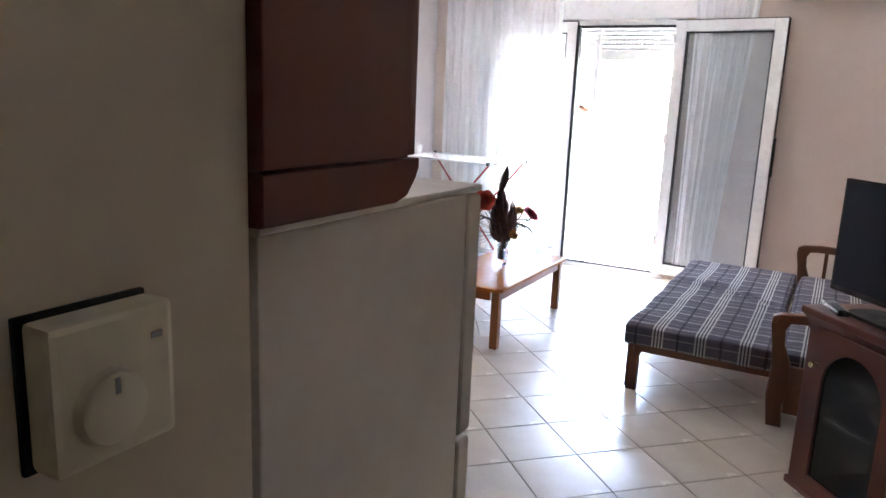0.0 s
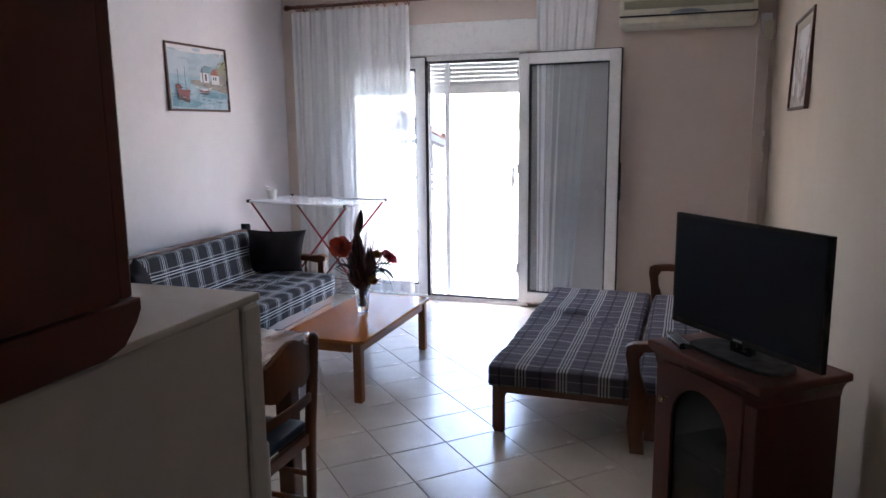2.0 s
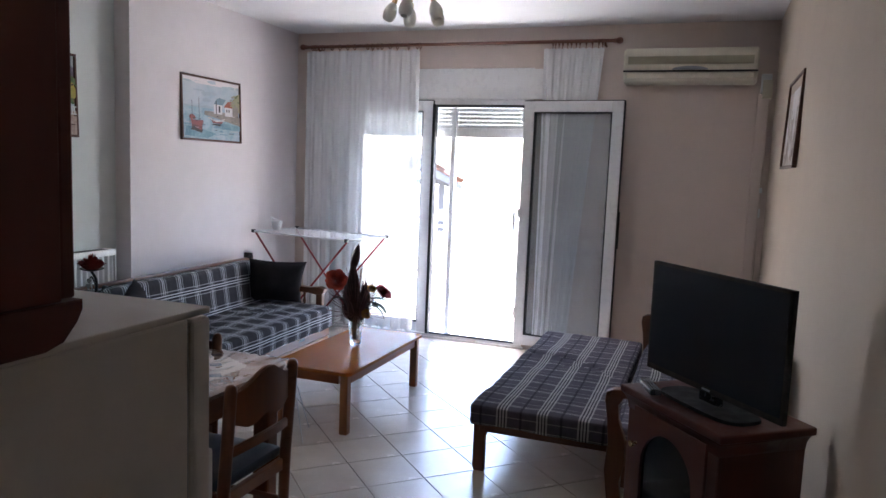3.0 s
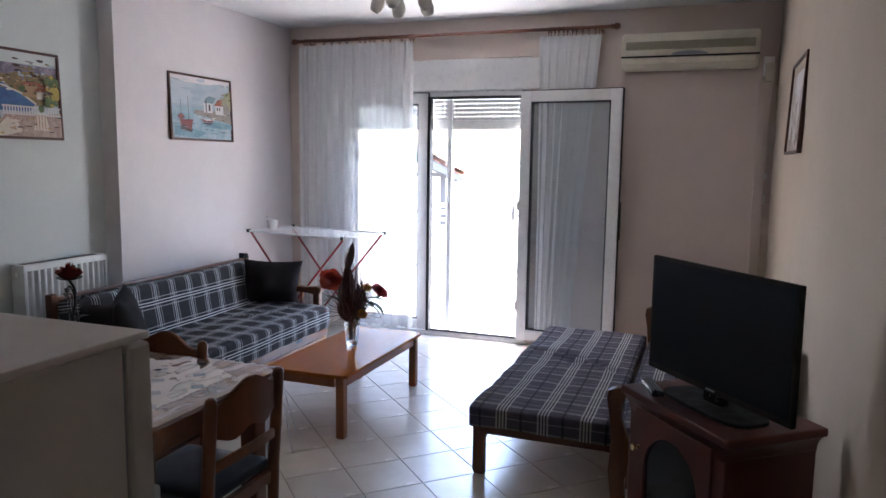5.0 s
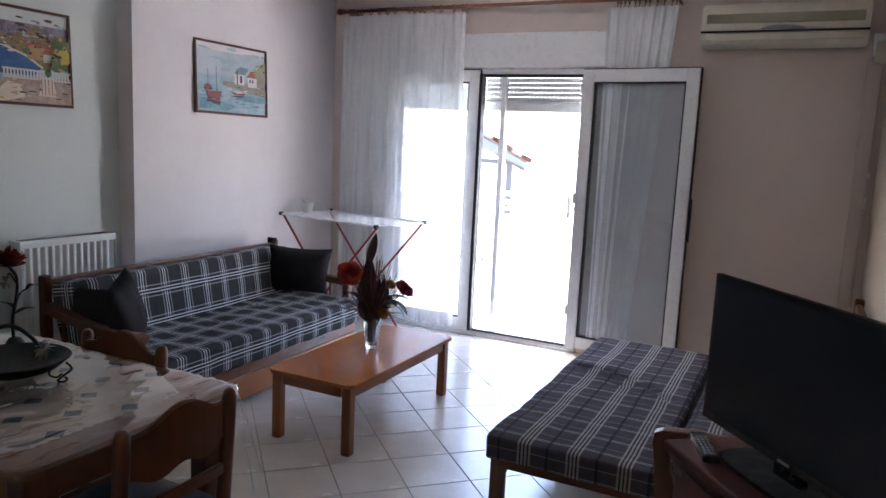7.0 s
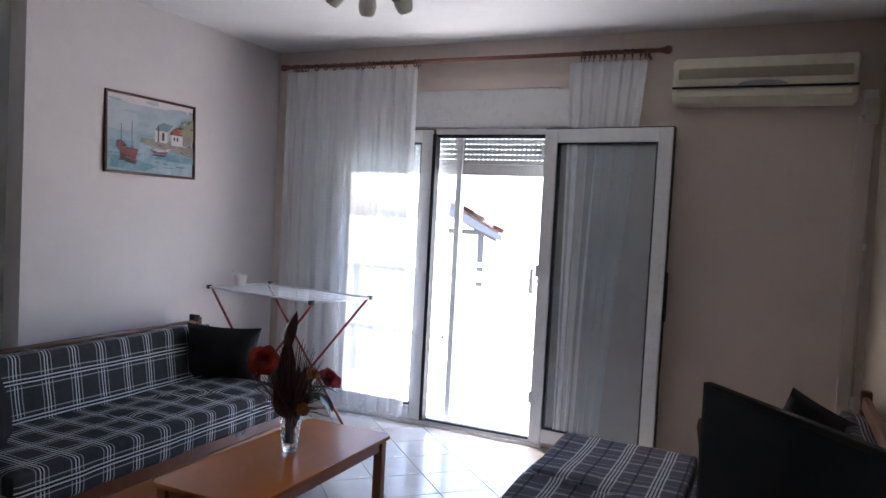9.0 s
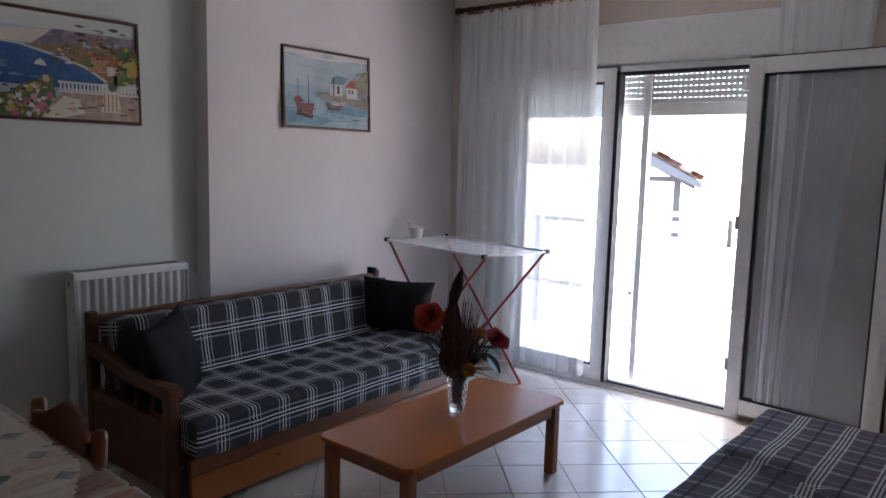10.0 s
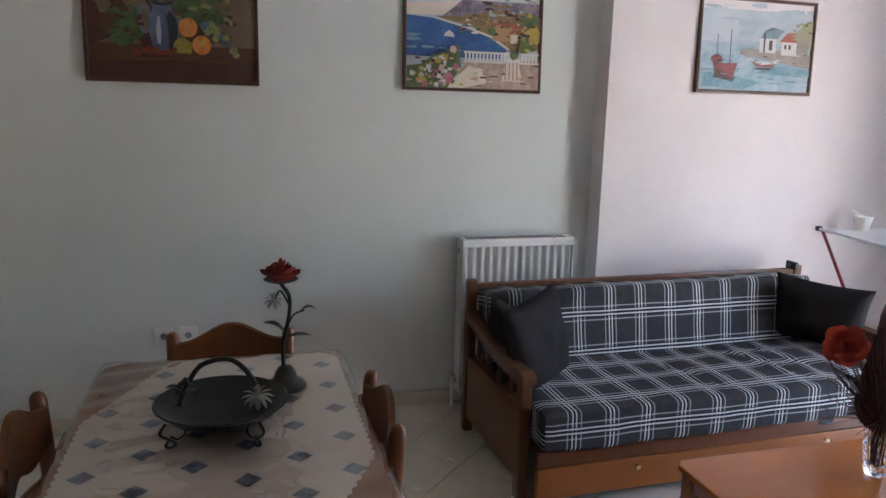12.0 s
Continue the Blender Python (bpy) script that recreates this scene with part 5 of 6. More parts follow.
def pillow(name, at, w, h, t, rx, ry, rz, label, seed):
    thing = root(name, at, label, "cushion", "scatter cushions")
    part("cover", pillow_mesh(w, h, t, pose(*at, rx, ry, rz), seed), M["pillow"], thing, smooth=100)


pillow("scatter_cushion", (-2.27, 3.57, 0.57), 0.48, 0.43, 0.16, -12, -4, 130, "charcoal scatter cushion leaning on the sofa arm", 1)
pillow("scatter_cushion", (-2.40, 3.475, 0.55), 0.46, 0.36, 0.12, -6, 5, 176, "charcoal scatter cushion wedged behind another at the sofa arm", 13)
pillow("scatter_cushion", (-2.36, 5.15, 0.59), 0.45, 0.37, 0.15, 14, 4, 40, "charcoal scatter cushion standing at the sofa end", 5)


# ---- coffee table ----
def coffee_table():
    x0, x1, y0, y1 = -1.50, -0.977, 3.77, 4.90
    thing = root("coffee_table", ((x0 + x1) / 2, (y0 + y1) / 2, 0), "orange varnished wooden coffee table with a glossy top", "coffee table")
    c = 0.03
    outline = [(x0 + c, y0), (x1 - c, y0), (x1, y0 + c), (x1, y1 - c), (x1 - c, y1), (x0 + c, y1), (x0, y1 - c), (x0, y0 + c)]
    bm = prism(outline, 0.022, 0.006, 3)
    bm.transform(Matrix(((1, 0, 0, 0), (0, 0, 1, 0), (0, 1, 0, 0.351), (0, 0, 0, 1))))
    bmesh.ops.recalc_face_normals(bm, faces=bm.faces)
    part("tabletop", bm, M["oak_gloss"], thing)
    i = 0.03
    for r in ((x0 + i + 0.055, x1 - i - 0.055, y0 + i, y0 + i + 0.022), (x0 + i + 0.055, x1 - i - 0.055, y1 - i - 0.022, y1 - i), (x0 + i, x0 + i + 0.022, y0 + i + 0.055, y1 - i - 0.055), (x1 - i - 0.022, x1 - i, y0 + i + 0.055, y1 - i - 0.055)):
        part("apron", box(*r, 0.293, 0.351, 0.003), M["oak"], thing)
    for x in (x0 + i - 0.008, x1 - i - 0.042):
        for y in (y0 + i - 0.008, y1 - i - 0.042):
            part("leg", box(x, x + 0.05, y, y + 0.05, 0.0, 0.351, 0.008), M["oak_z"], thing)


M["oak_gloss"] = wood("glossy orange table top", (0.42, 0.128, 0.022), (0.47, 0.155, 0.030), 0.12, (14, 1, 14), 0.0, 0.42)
coffee_table()


# ---- vase of flowers ----
def vase():
    cx, cy, z = -1.262, 4.40, 0.3735
    thing = root("flower_vase", (cx, cy, z), "clear glass vase of red cloth roses and dried leaves", "flower vase")
    prof = [(0, 0), (0.032, 0.0), (0.035, 0.006), (0.036, 0.03), (0.044, 0.10), (0.054, 0.175), (0.0515, 0.176), (0.041, 0.10), (0.031, 0.034), (0.0, 0.026)]
    part("glass", lathe(prof, 12, (cx, cy, z)), M["vase_glass"], thing, "cut clear glass vase")
    # raised facets of the cut glass
    bm = bmesh.new()
    for k in range(12):
        a = 2 * math.pi * (k + 0.5) / 12
        for h, r in ((0.02, 0.0345), (0.05, 0.038), (0.08, 0.0415), (0.11, 0.0445), (0.14, 0.0485)):
            bmesh.ops.create_icosphere(bm, subdivisions=1, radius=0.007, matrix=Matrix.Translation((cx + r * math.cos(a), cy + r * math.sin(a), z + h)) @ Matrix.Diagonal((0.6, 0.6, 1.5, 1)))
    part("facets", bm, M["vase_glass"], thing)
    o = Vector((cx, cy, z))
    rng = random.Random(4)
    bm = bmesh.new()
    for k in range(26):
        a, r = rng.uniform(0, 6.28), 0.026 * rng.random() ** 0.5
        d = Vector((math.cos(a), math.sin(a), 0))
        tube([o + d * r * 0.8 + Vector((0, 0, 0.035)), o + d * r * 1.3 + Vector((0, 0, 0.22))], 0.003, 5, bm)
    part("stems", bm, M["dry_leaf"], thing, "bunch of dark stems in the vase")
    bm = bmesh.new()
    for k in range(230):
        a, s = rng.uniform(0, 6.28), rng.uniform(0.03, 0.20)
        h = rng.uniform(0.28, 0.56) - 0.7 * s
        p = [o + Vector((0.012 * math.cos(a), 0.012 * math.sin(a), 0.05)), o + Vector((0.2 * s * math.cos(a), 0.2 * s * math.sin(a), 0.19)), o + Vector((s * math.cos(a), s * math.sin(a), h))]
        tube(curve(p, 4), 0.0015, 4, bm)
    part("grass_sprays", bm, M["stem"], thing, "thin dried grass sprays")
    bm = bmesh.new()
    for k in range(16):
        a = 2 * math.pi * k / 16 + rng.uniform(-0.25, 0.25)
        d, q = Vector((math.cos(a), math.sin(a), 0)), Vector((-math.sin(a), math.cos(a), rng.uniform(-0.3, 0.3)))
        h, far = rng.uniform(0.27, 0.44), rng.uniform(0.04, 0.10)
        leaf_blade(bm, o + d * 0.02 + Vector((0, 0, 0.15)), o + d * far + Vector((0, 0, h)), rng.uniform(0.045, 0.07), 0.2, rng.uniform(-0.02, 0.03), 8, tuple(q))
    # the tall leaf with a curled tip, in three turns
    for b_, t_, w, bend, q in (((-0.02, 0.0, 0.20), (-0.03, -0.01, 0.55), 0.085, 0.02, (0.8, 0.5, 0)), ((-0.025, 0.0, 0.20), (-0.045, 0.0, 0.53), 0.075, -0.02, (0.5, -0.8, 0)),
                               ((-0.035, -0.01, 0.47), (0.0, 0.01, 0.665), 0.055, 0.03, (0.8, 0.5, 0.2)), ((-0.03, -0.01, 0.46), (0.0, 0.01, 0.66), 0.05, 0.02, (0.4, -0.8, 0.2)),
                               ((0.0, 0.0, 0.2), (-0.15, -0.09, 0.33), 0.055, 0.02, None), ((0.0, 0, 0.16), (-0.10, 0.07, 0.38), 0.06, 0.02, None), ((0.0, 0.0, 0.16), (0.12, 0.05, 0.30), 0.06, 0.02, None), ((0.02, 0.0, 0.18), (0.11, -0.04, 0.25), 0.055, 0.03, None)):
        leaf_blade(bm, o + Vector(b_), o + Vector(t_), w, 0.25, bend, 10, q)
    part("dried_leaves", bm, M["dry_leaf"], thing, "dark dried leaves", smooth=80)
    heads = [((-0.115, -0.075, 0.42), 0.068, (62, 0, 35), "petal_orange"), ((0.145, 0.085, 0.335), 0.056, (40, 10, 70), "petal_pink"), ((0.085, 0.04, 0.365), 0.030, (45, 0, 40), "petal_yellow"), ((0.085, -0.03, 0.215), 0.030, (75, 0, 40), "petal_yellow"), ((-0.02, 0.06, 0.30), 0.05, (-20, 0, 0), "petal_pink")]
    for k, (p, r, tilt, m) in enumerate(heads):
        part("rose", rose(bmesh.new(), o + Vector(p), r, tilt, 6, k), M[m], thing, m.split("_")[1] + " cloth rose", smooth=80)
        part("stem", tube(curve([o + Vector((0, 0, 0.05)), o + Vector((p[0] * 0.35, p[1] * 0.35, p[2] * 0.6)), o + Vector(p)], 5), 0.003, 6), M["leaf"], thing)
    bm = bmesh.new()
    for b, t, w in (((0.06, 0.02, 0.27), (0.16, 0.0, 0.26), 0.055), ((0.08, 0.03, 0.3), (0.19, 0.10, 0.28), 0.055), ((0.05, 0.01, 0.25), (0.12, 0.10, 0.23), 0.055), ((0.10, 0.05, 0.28), (0.20, 0.05, 0.20), 0.05), ((-0.06, -0.03, 0.30), (-0.14, -0.10, 0.29), 0.05), ((0.1, 0.05, 0.26), (0.17, 0.08, 0.16), 0.05), ((0.13, 0.08, 0.29), (0.19, 0.13, 0.31), 0.05)):
        leaf_blade(bm, o + Vector(b), o + Vector(t), w, 0.15, 0.012)
    part("green_leaves", bm, M["leaf"], thing, "dark green cloth leaves", smooth=80)


n = Nodes("cut vase glass")
n.bsdf.inputs["Transmission Weight"].default_value = 1.0
n.bsdf.inputs["IOR"].default_value = 1.45
M["vase_glass"] = n.base((0.96, 0.97, 0.97), 0.02)
vase()


# ---- clothes rack ----
def clothes_rack():
    z = 0.935
    thing = root("clothes_rack", (-2.295, 5.72, 0), "folding clothes rack with white wires and dark red legs", "clothes rack", rz=-11)
    w, d = 1.03, 0.55
    for y in (-d / 2, d / 2):
        part("frame_bar", tube([(-w / 2, y, z), (w / 2, y, z)], 0.008, 8), M["white_wire"], thing, local=True, smooth=60)
    for x in (-w / 2, w / 2):
        part("frame_bar", tube([(x, -d / 2, z), (x, d / 2, z)], 0.008, 8), M["white_wire"], thing, local=True, smooth=60)
    for k in range(15):
        x = -w / 2 + (k + 1) * w / 16
        part("wire", tube([(x, -d / 2, z), (x, d / 2, z)], 0.0023, 6), M["white_wire"], thing, local=True)
    for y in (-d / 2 + 0.02, d / 2 - 0.02):
        for s in (-1, 1):
            part("leg", tube([(s * (w / 2 - 0.01), y, z - 0.012), (-s * 0.34, y, 0.012)], 0.009, 8), M["red_tube"], thing, local=True, smooth=60)
    for s in (-1, 1):
        part("foot_bar", tube([(s * 0.34, -d / 2 + 0.02, 0.012), (s * 0.34, d / 2 - 0.02, 0.012)], 0.009, 8), M["red_tube"], thing, local=True, smooth=60)
    for x in (-w / 2, w / 2):
        for y in (-d / 2, d / 2):
            part("corner_cap", box(x - 0.014, x + 0.014, y - 0.014, y + 0.014, z - 0.012, z + 0.016, 0.004), M["black"], thing, local=True)
    peg = root("peg_basket", (-2.74, 5.74, z + 0.006), "small white peg basket standing on the clothes rack", "basket")
    part("bowl", lathe([(0, 0.0), (0.035, 0.0), (0.05, 0.075), (0.052, 0.078), (0.047, 0.074), (0.032, 0.005), (0, 0.005)], 20, (-2.74, 5.74, z + 0.008)), M["white_enamel"], peg, smooth=50)
    part("handle", tube(curve([(-2.79, 5.74, z + 0.085), (-2.775, 5.70, z + 0.12), (-2.72, 5.70, z + 0.10), (-2.69, 5.74, z + 0.085)], 5), 0.005, 6), M["white_enamel"], peg, smooth=60)


clothes_rack()


# ---- sofa bed on the right ----
def sofa_bed():
    y0, y1 = 3.60, 5.62
    xf, xb = 0.49, 1.235
    thing = root("sofa_bed", (0.5, 4.5, 0), "wooden sofa bed pulled out under a plaid mattress", "sofa bed")
    for ya in (y0, y1 - 0.05):
        prof = [(0.0, 0.0), (0.065, 0.0), (0.055, 0.10), (0.075, 0.2), (0.07, 0.30), (0.035, 0.40), (0.03, 0.47), (0.05, 0.505), (0.05, 0.53), (0.0, 0.545), (-0.03, 0.53), (-0.035, 0.49), (-0.02, 0.40), (-0.01, 0.28), (-0.02, 0.15)]
        part("front_post", prism([(xf + a, z) for a, z in prof], 0.05, 0.008, 2, pose(0, ya, 0)), M["sofawood_z"], thing, smooth=40)
        arm = [(-0.02, 0.5), (0.0, 0.545), (0.1, 0.555), (0.4, 0.55), (xb - xf - 0.03, 0.60), (xb - xf - 0.03, 0.555), (0.4, 0.505), (0.1, 0.51)]
        part("armrest", prism([(xf + a, z) for a, z in arm], 0.058, 0.008, 2, pose(0, ya - 0.004, 0)), M["sofawood"], thing)
        part("back_post", box(xb - 0.05, xb, ya, ya + 0.05, 0.0, 0.79, 0.012), M["sofawood_z"], thing)
        part("side_panel", box(xf + 0.06, xb - 0.05, ya + 0.01, ya + 0.04, 0.07, 0.30, 0.005), M["sofawood"], thing)
        for k in range(4):
            x = xf + 0.15 + 0.14 * k
            part("spindle", box(x - 0.012, x + 0.012, ya + 0.014, ya + 0.036, 0.30, 0.53, 0.004), M["sofawood_z"], thing)
    part("back_rail", box(xb - 0.045, xb - 0.01, y0 + 0.05, y1 - 0.05, 0.70, 0.765, 0.01), M["sofawood"], thing)
    part("front_rail", box(xf + 0.0, xf + 0.025, y0 + 0.05, y1 - 0.05, 0.10, 0.24, 0.006), M["sofawood"], thing)
    # pulled-out frame
    bx, by0, by1 = -0.208, 3.645, 5.53
    for y in (by0 + 0.015, by1 - 0.06):
        bm = prism([(bx + 0.015, 0.0), (bx + 0.065, 0.0), (bx + 0.065, 0.18), (bx + 0.09, 0.245), (bx + 0.005, 0.245), (bx + 0.005, 0.02)], 0.045, 0.006, 2, pose(0, y, 0))
        part("leg", bm, M["sofawood_z"], thing)
    part("end_rail", box(bx + 0.015, bx + 0.04, by0 + 0.01, by1 - 0.01, 0.215, 0.262, 0.005), M["sofawood"], thing)
    for y in (by0 + 0.01, by1 - 0.035):
        part("side_rail", box(bx + 0.04, xf + 0.4, y, y + 0.025, 0.215, 0.262, 0.005), M["sofawood"], thing)
    for k in range(8):
        x = bx + 0.08 + k * 0.09
        part("slat", box(x, x + 0.06, by0 + 0.036, by1 - 0.036, 0.24, 0.256), M["oak"], thing)
    bm = cushion(bx - 0.015, xf - 0.01, by0 - 0.006, by1 + 0.006, 0.245, 0.358, 0.02, 0.011, 64, 3, creases=(((-0.20, 4.80), (0.02, 4.79), 0.022, 0.022), ((-0.02, 4.80), (0.22, 4.72), 0.024, 0.024), ((0.20, 4.72), (0.42, 4.46), 0.020, 0.024), ((0.05, 4.62), (0.30, 4.60), 0.014, 0.022)))
    part("mattress", bm, M["plaid_bed"], thing, "grey plaid fold-out mattress", smooth=60)
    bm = cushion(xf + 0.005, xb - 0.12, y0 + 0.06, y1 - 0.06, 0.25, 0.35, 0.03, 0.012, 18, 9)
    part("seat_cushion", bm, M["plaid_bed"], thing, "grey plaid seat cushion", smooth=60)
    bm = cushion(-0.06, 0.06, y0 + 0.06, y1 - 0.06, 0.0, 0.34, 0.03, 0.01, 16, 11)
    bm.transform(pose(xb - 0.125, 0, 0.355, 0, 8, 0))
    part("back_cushion", bm, M["plaid_bed"], thing, "grey plaid back cushion", smooth=60)


sofa_bed()
pillow("scatter_cushion", (1.0, 5.26, 0.56), 0.46, 0.42, 0.14, 14, 24, 8, "charcoal scatter cushion on the sofa bed", 9)


# ---- television and its cabinet ----
TV = pose(0.908, 2.88, 0, 0, 0, -51.2)


def tv_cabinet():
    """Built facing -y in its own axes, then turned towards the room."""
    w, d, h = 0.545, 0.375, 0.755
    thing = root("tv_cabinet", (0, 0, 0), "red-brown wooden television cabinet with an arched glass door", "cabinet")
    thing.matrix_basis = TV
    P = dict(local=True)
    W = M["cherry"]
    for x0, x1 in ((-w / 2 + 0.02, -w / 2 + 0.04), (w / 2 - 0.04, w / 2 - 0.02)):
        part("side", box(x0, x1, -d / 2 + 0.03, d / 2 - 0.012, 0.06, h - 0.05, 0.003), W, thing, **P)
    part("back", box(-w / 2 + 0.04, w / 2 - 0.04, d / 2 - 0.024, d / 2 - 0.014, 0.06, h - 0.05), W, thing, **P)
    bm = bmesh.new()
    rings = []
    for k in range(7):
        f = k / 6
        half, z = w / 2 - 0.019 + 0.024 * f ** 2.4, h - 0.082 + 0.054 * f
        front = -d / 2 + 0.016 - 0.016 * f ** 2.4
        rings.append([bm.verts.new(p) for p in ((-half, front, z), (half, front, z), (half, d / 2 - 0.012, z), (-half, d / 2 - 0.012, z))])
    for lo, hi in zip(rings, rings[1:]):
        for k in range(4):
            bm.faces.new((lo[k], lo[(k + 1) % 4], hi[(k + 1) % 4], hi[k]))
    bm.faces.new(rings[0][::-1])
    bm.faces.new(rings[-1])
    part("moulding", bm, W, thing, smooth=25, **P)
    part("top", box(-w / 2 - 0.012, w / 2 + 0.012, -d / 2 - 0.006, d / 2, h - 0.028, h, 0.009, 3), W, thing, **P)
    part("plinth", box(-w / 2 + 0.005, w / 2 - 0.005, -d / 2 + 0.012, d / 2 - 0.012, 0.045, 0.075, 0.008, 3), W, thing, **P)
    part("shelf", box(-w / 2 + 0.04, w / 2 - 0.04, -d / 2 + 0.06, d / 2 - 0.024, 0.36, 0.375, 0.002), W, thing, **P)
    for x in (-w / 2 + 0.02, w / 2 - 0.075):
        part("pilaster", box(x, x + 0.055, -d / 2 + 0.018, -d / 2 + 0.034, 0.075, h - 0.052, 0.006), W, thing, **P)
    dw, z0, z1 = 0.40, 0.08, h - 0.058
    door = part("door", door_mesh(dw, z0, z1, -d / 2 + 0.008), W, thing, "arched door frame", **P)
    pane = part("pane", box(-dw / 2 + 0.05, dw / 2 - 0.05, -d / 2 + 0.018, -d / 2 + 0.022, z0 + 0.05, z1 - 0.04), M["cab_glass"], door, "smoked glass", **P)
    pane.visible_shadow = False
    part("knob", lathe([(0, 0), (0.006, 0), (0.006, 0.012), (0.013, 0.018), (0.012, 0.027), (0, 0.03)], 14, m=pose(-dw / 2 + 0.025, -d / 2 + 0.008, 0.56, 90, 0, 0)), M["brass"], door, "brass knob", smooth=50, **P)
    for x in (-w / 2 + 0.05, w / 2 - 0.05):
        for y in (-d / 2 + 0.05, d / 2 - 0.05):
            caster = part("caster", box(x - 0.016, x + 0.016, y - 0.012, y + 0.012, 0.028, 0.046, 0.003), M["brass"], thing, "brass caster", **P)
            part("wheel", lathe([(0, -0.009), (0.016, -0.009), (0.0175, 0), (0.016, 0.009), (0, 0.009)], 16, m=pose(x, y, 0.0175, 90, 0, 90)), M["chrome"], caster, smooth=40, **P)
    box_ = root("set_top_box", (0, 0, 0), "dark set-top box on the cabinet shelf", "set-top box")
    box_.matrix_basis = TV @ pose(0.05, 0.02, 0.375)
    body = part("body", box(-0.11, 0.11, -0.07, 0.07, 0.003, 0.04, 0.004), M["black"], box_, **P)
    part("display", box(0.02, 0.09, -0.0712, -0.0695, 0.012, 0.03), M["grey_mark"], box_, "small grey display", **P)


def door_mesh(dw, z0, z1, y):
    """A door slab with an arched opening."""
    bm = bmesh.new()
    inner_w, base = dw / 2 - 0.055, z0 + 0.055
    spring, r = z1 - 0.055 - inner_w, inner_w
    inner = [(-inner_w, base), (inner_w, base)] + arc(0, spring, r, 0, 180, 16)
    outer = [(-dw / 2, z0), (dw / 2, z0)] + [(dw / 2 if a < 45 else (-dw / 2 if a > 135 else dw / 2 * math.tan(radians(90 - a)) if abs(math.tan(radians(90 - a))) < 1 else dw / 2), z1 if 45 <= a <= 135 else spring + (z1 - spring) * min(1.0, math.tan(radians(a if a < 90 else 180 - a)))) for a in [180 * k / 16 for k in range(17)]]
    rings = []
    for yy in (y, y + 0.018):
        rings.append(([bm.verts.new((x, yy, z)) for x, z in outer], [bm.verts.new((x, yy, z)) for x, z in inner]))
    count = len(inner)
    for k in range(count):
        j = (k + 1) % count
        (o0, i0), (o1, i1) = rings
        bm.faces.new((o0[k], o0[j], i0[j], i0[k]))
        bm.faces.new((o1[j], o1[k], i1[k], i1[j]))
        bm.faces.new((o0[j], o0[k], o1[k], o1[j]))
        bm.faces.new((i0[k], i0[j], i1[j], i1[k]))
    bmesh.ops.recalc_face_normals(bm, faces=bm.faces)
    return bm


tv_cabinet()


def television():
    thing = root("television", (0, 0, 0), "black flat television switched off on the cabinet", "television")
    thing.matrix_basis = TV @ pose(0.021, -0.034, 0.755, 0, 0, 0.8)
    P = dict(local=True)
    w, z0, z1 = 0.688, 0.05, 0.468
    body = part("body", box(-w / 2, w / 2, -0.015, 0.004, z0, z1, 0.003), M["black_matt"], thing, **P)
    part("screen", box(-w / 2 + 0.012, w / 2 - 0.012, -0.0165, -0.0145, z0 + 0.022, z1 - 0.012, 0.0005), M["screen"], thing, "dark glossy screen", **P)
    part("rear_housing", box(-0.24, 0.24, 0.004, 0.045, z0 + 0.02, z0 + 0.28, 0.015), M["black"], thing, **P)
    part("neck", box(-0.05, 0.05, -0.002, 0.02, 0.012, z0 + 0.02, 0.005), M["black"], thing, **P)
    outline = [(math.copysign(0.20 * abs(math.cos(radians(a))) ** 0.5, math.cos(radians(a))), math.copysign(0.085 * abs(math.sin(radians(a))) ** 0.5, math.sin(radians(a)))) for a in range(5, 360, 10)]
    bm = prism(outline, 0.012, 0.004)
    bm.transform(Matrix(((1, 0, 0, 0), (0, 0, 1, 0.0), (0, 1, 0, 0.0), (0, 0, 0, 1))))
    bmesh.ops.recalc_face_normals(bm, faces=bm.faces)
    part("foot", bm, M["black_matt"], thing, "black oblong foot", **P)
    part("badge", box(-0.02, 0.02, -0.0172, -0.0148, z0 + 0.008, z0 + 0.014), M["grey_mark"], thing, "small grey maker mark", **P)


television()


def remote():
    thing = root("remote_control", (0, 0, 0), "black remote control lying beside the television", "remote control")
    thing.matrix_basis = TV @ pose(-0.20, -0.12, 0.755, 0, 0, 70)
    part("body", box(-0.022, 0.022, -0.085, 0.085, 0.0, 0.02, 0.006), M["black"], thing, local=True)
    for r in range(7):
        for c in range(3):
            part("button", box(-0.014 + 0.011 * c, -0.007 + 0.011 * c, -0.07 + 0.018 * r, -0.06 + 0.018 * r, 0.0195, 0.0215), M["grey_mark"], thing, local=True)


remote()


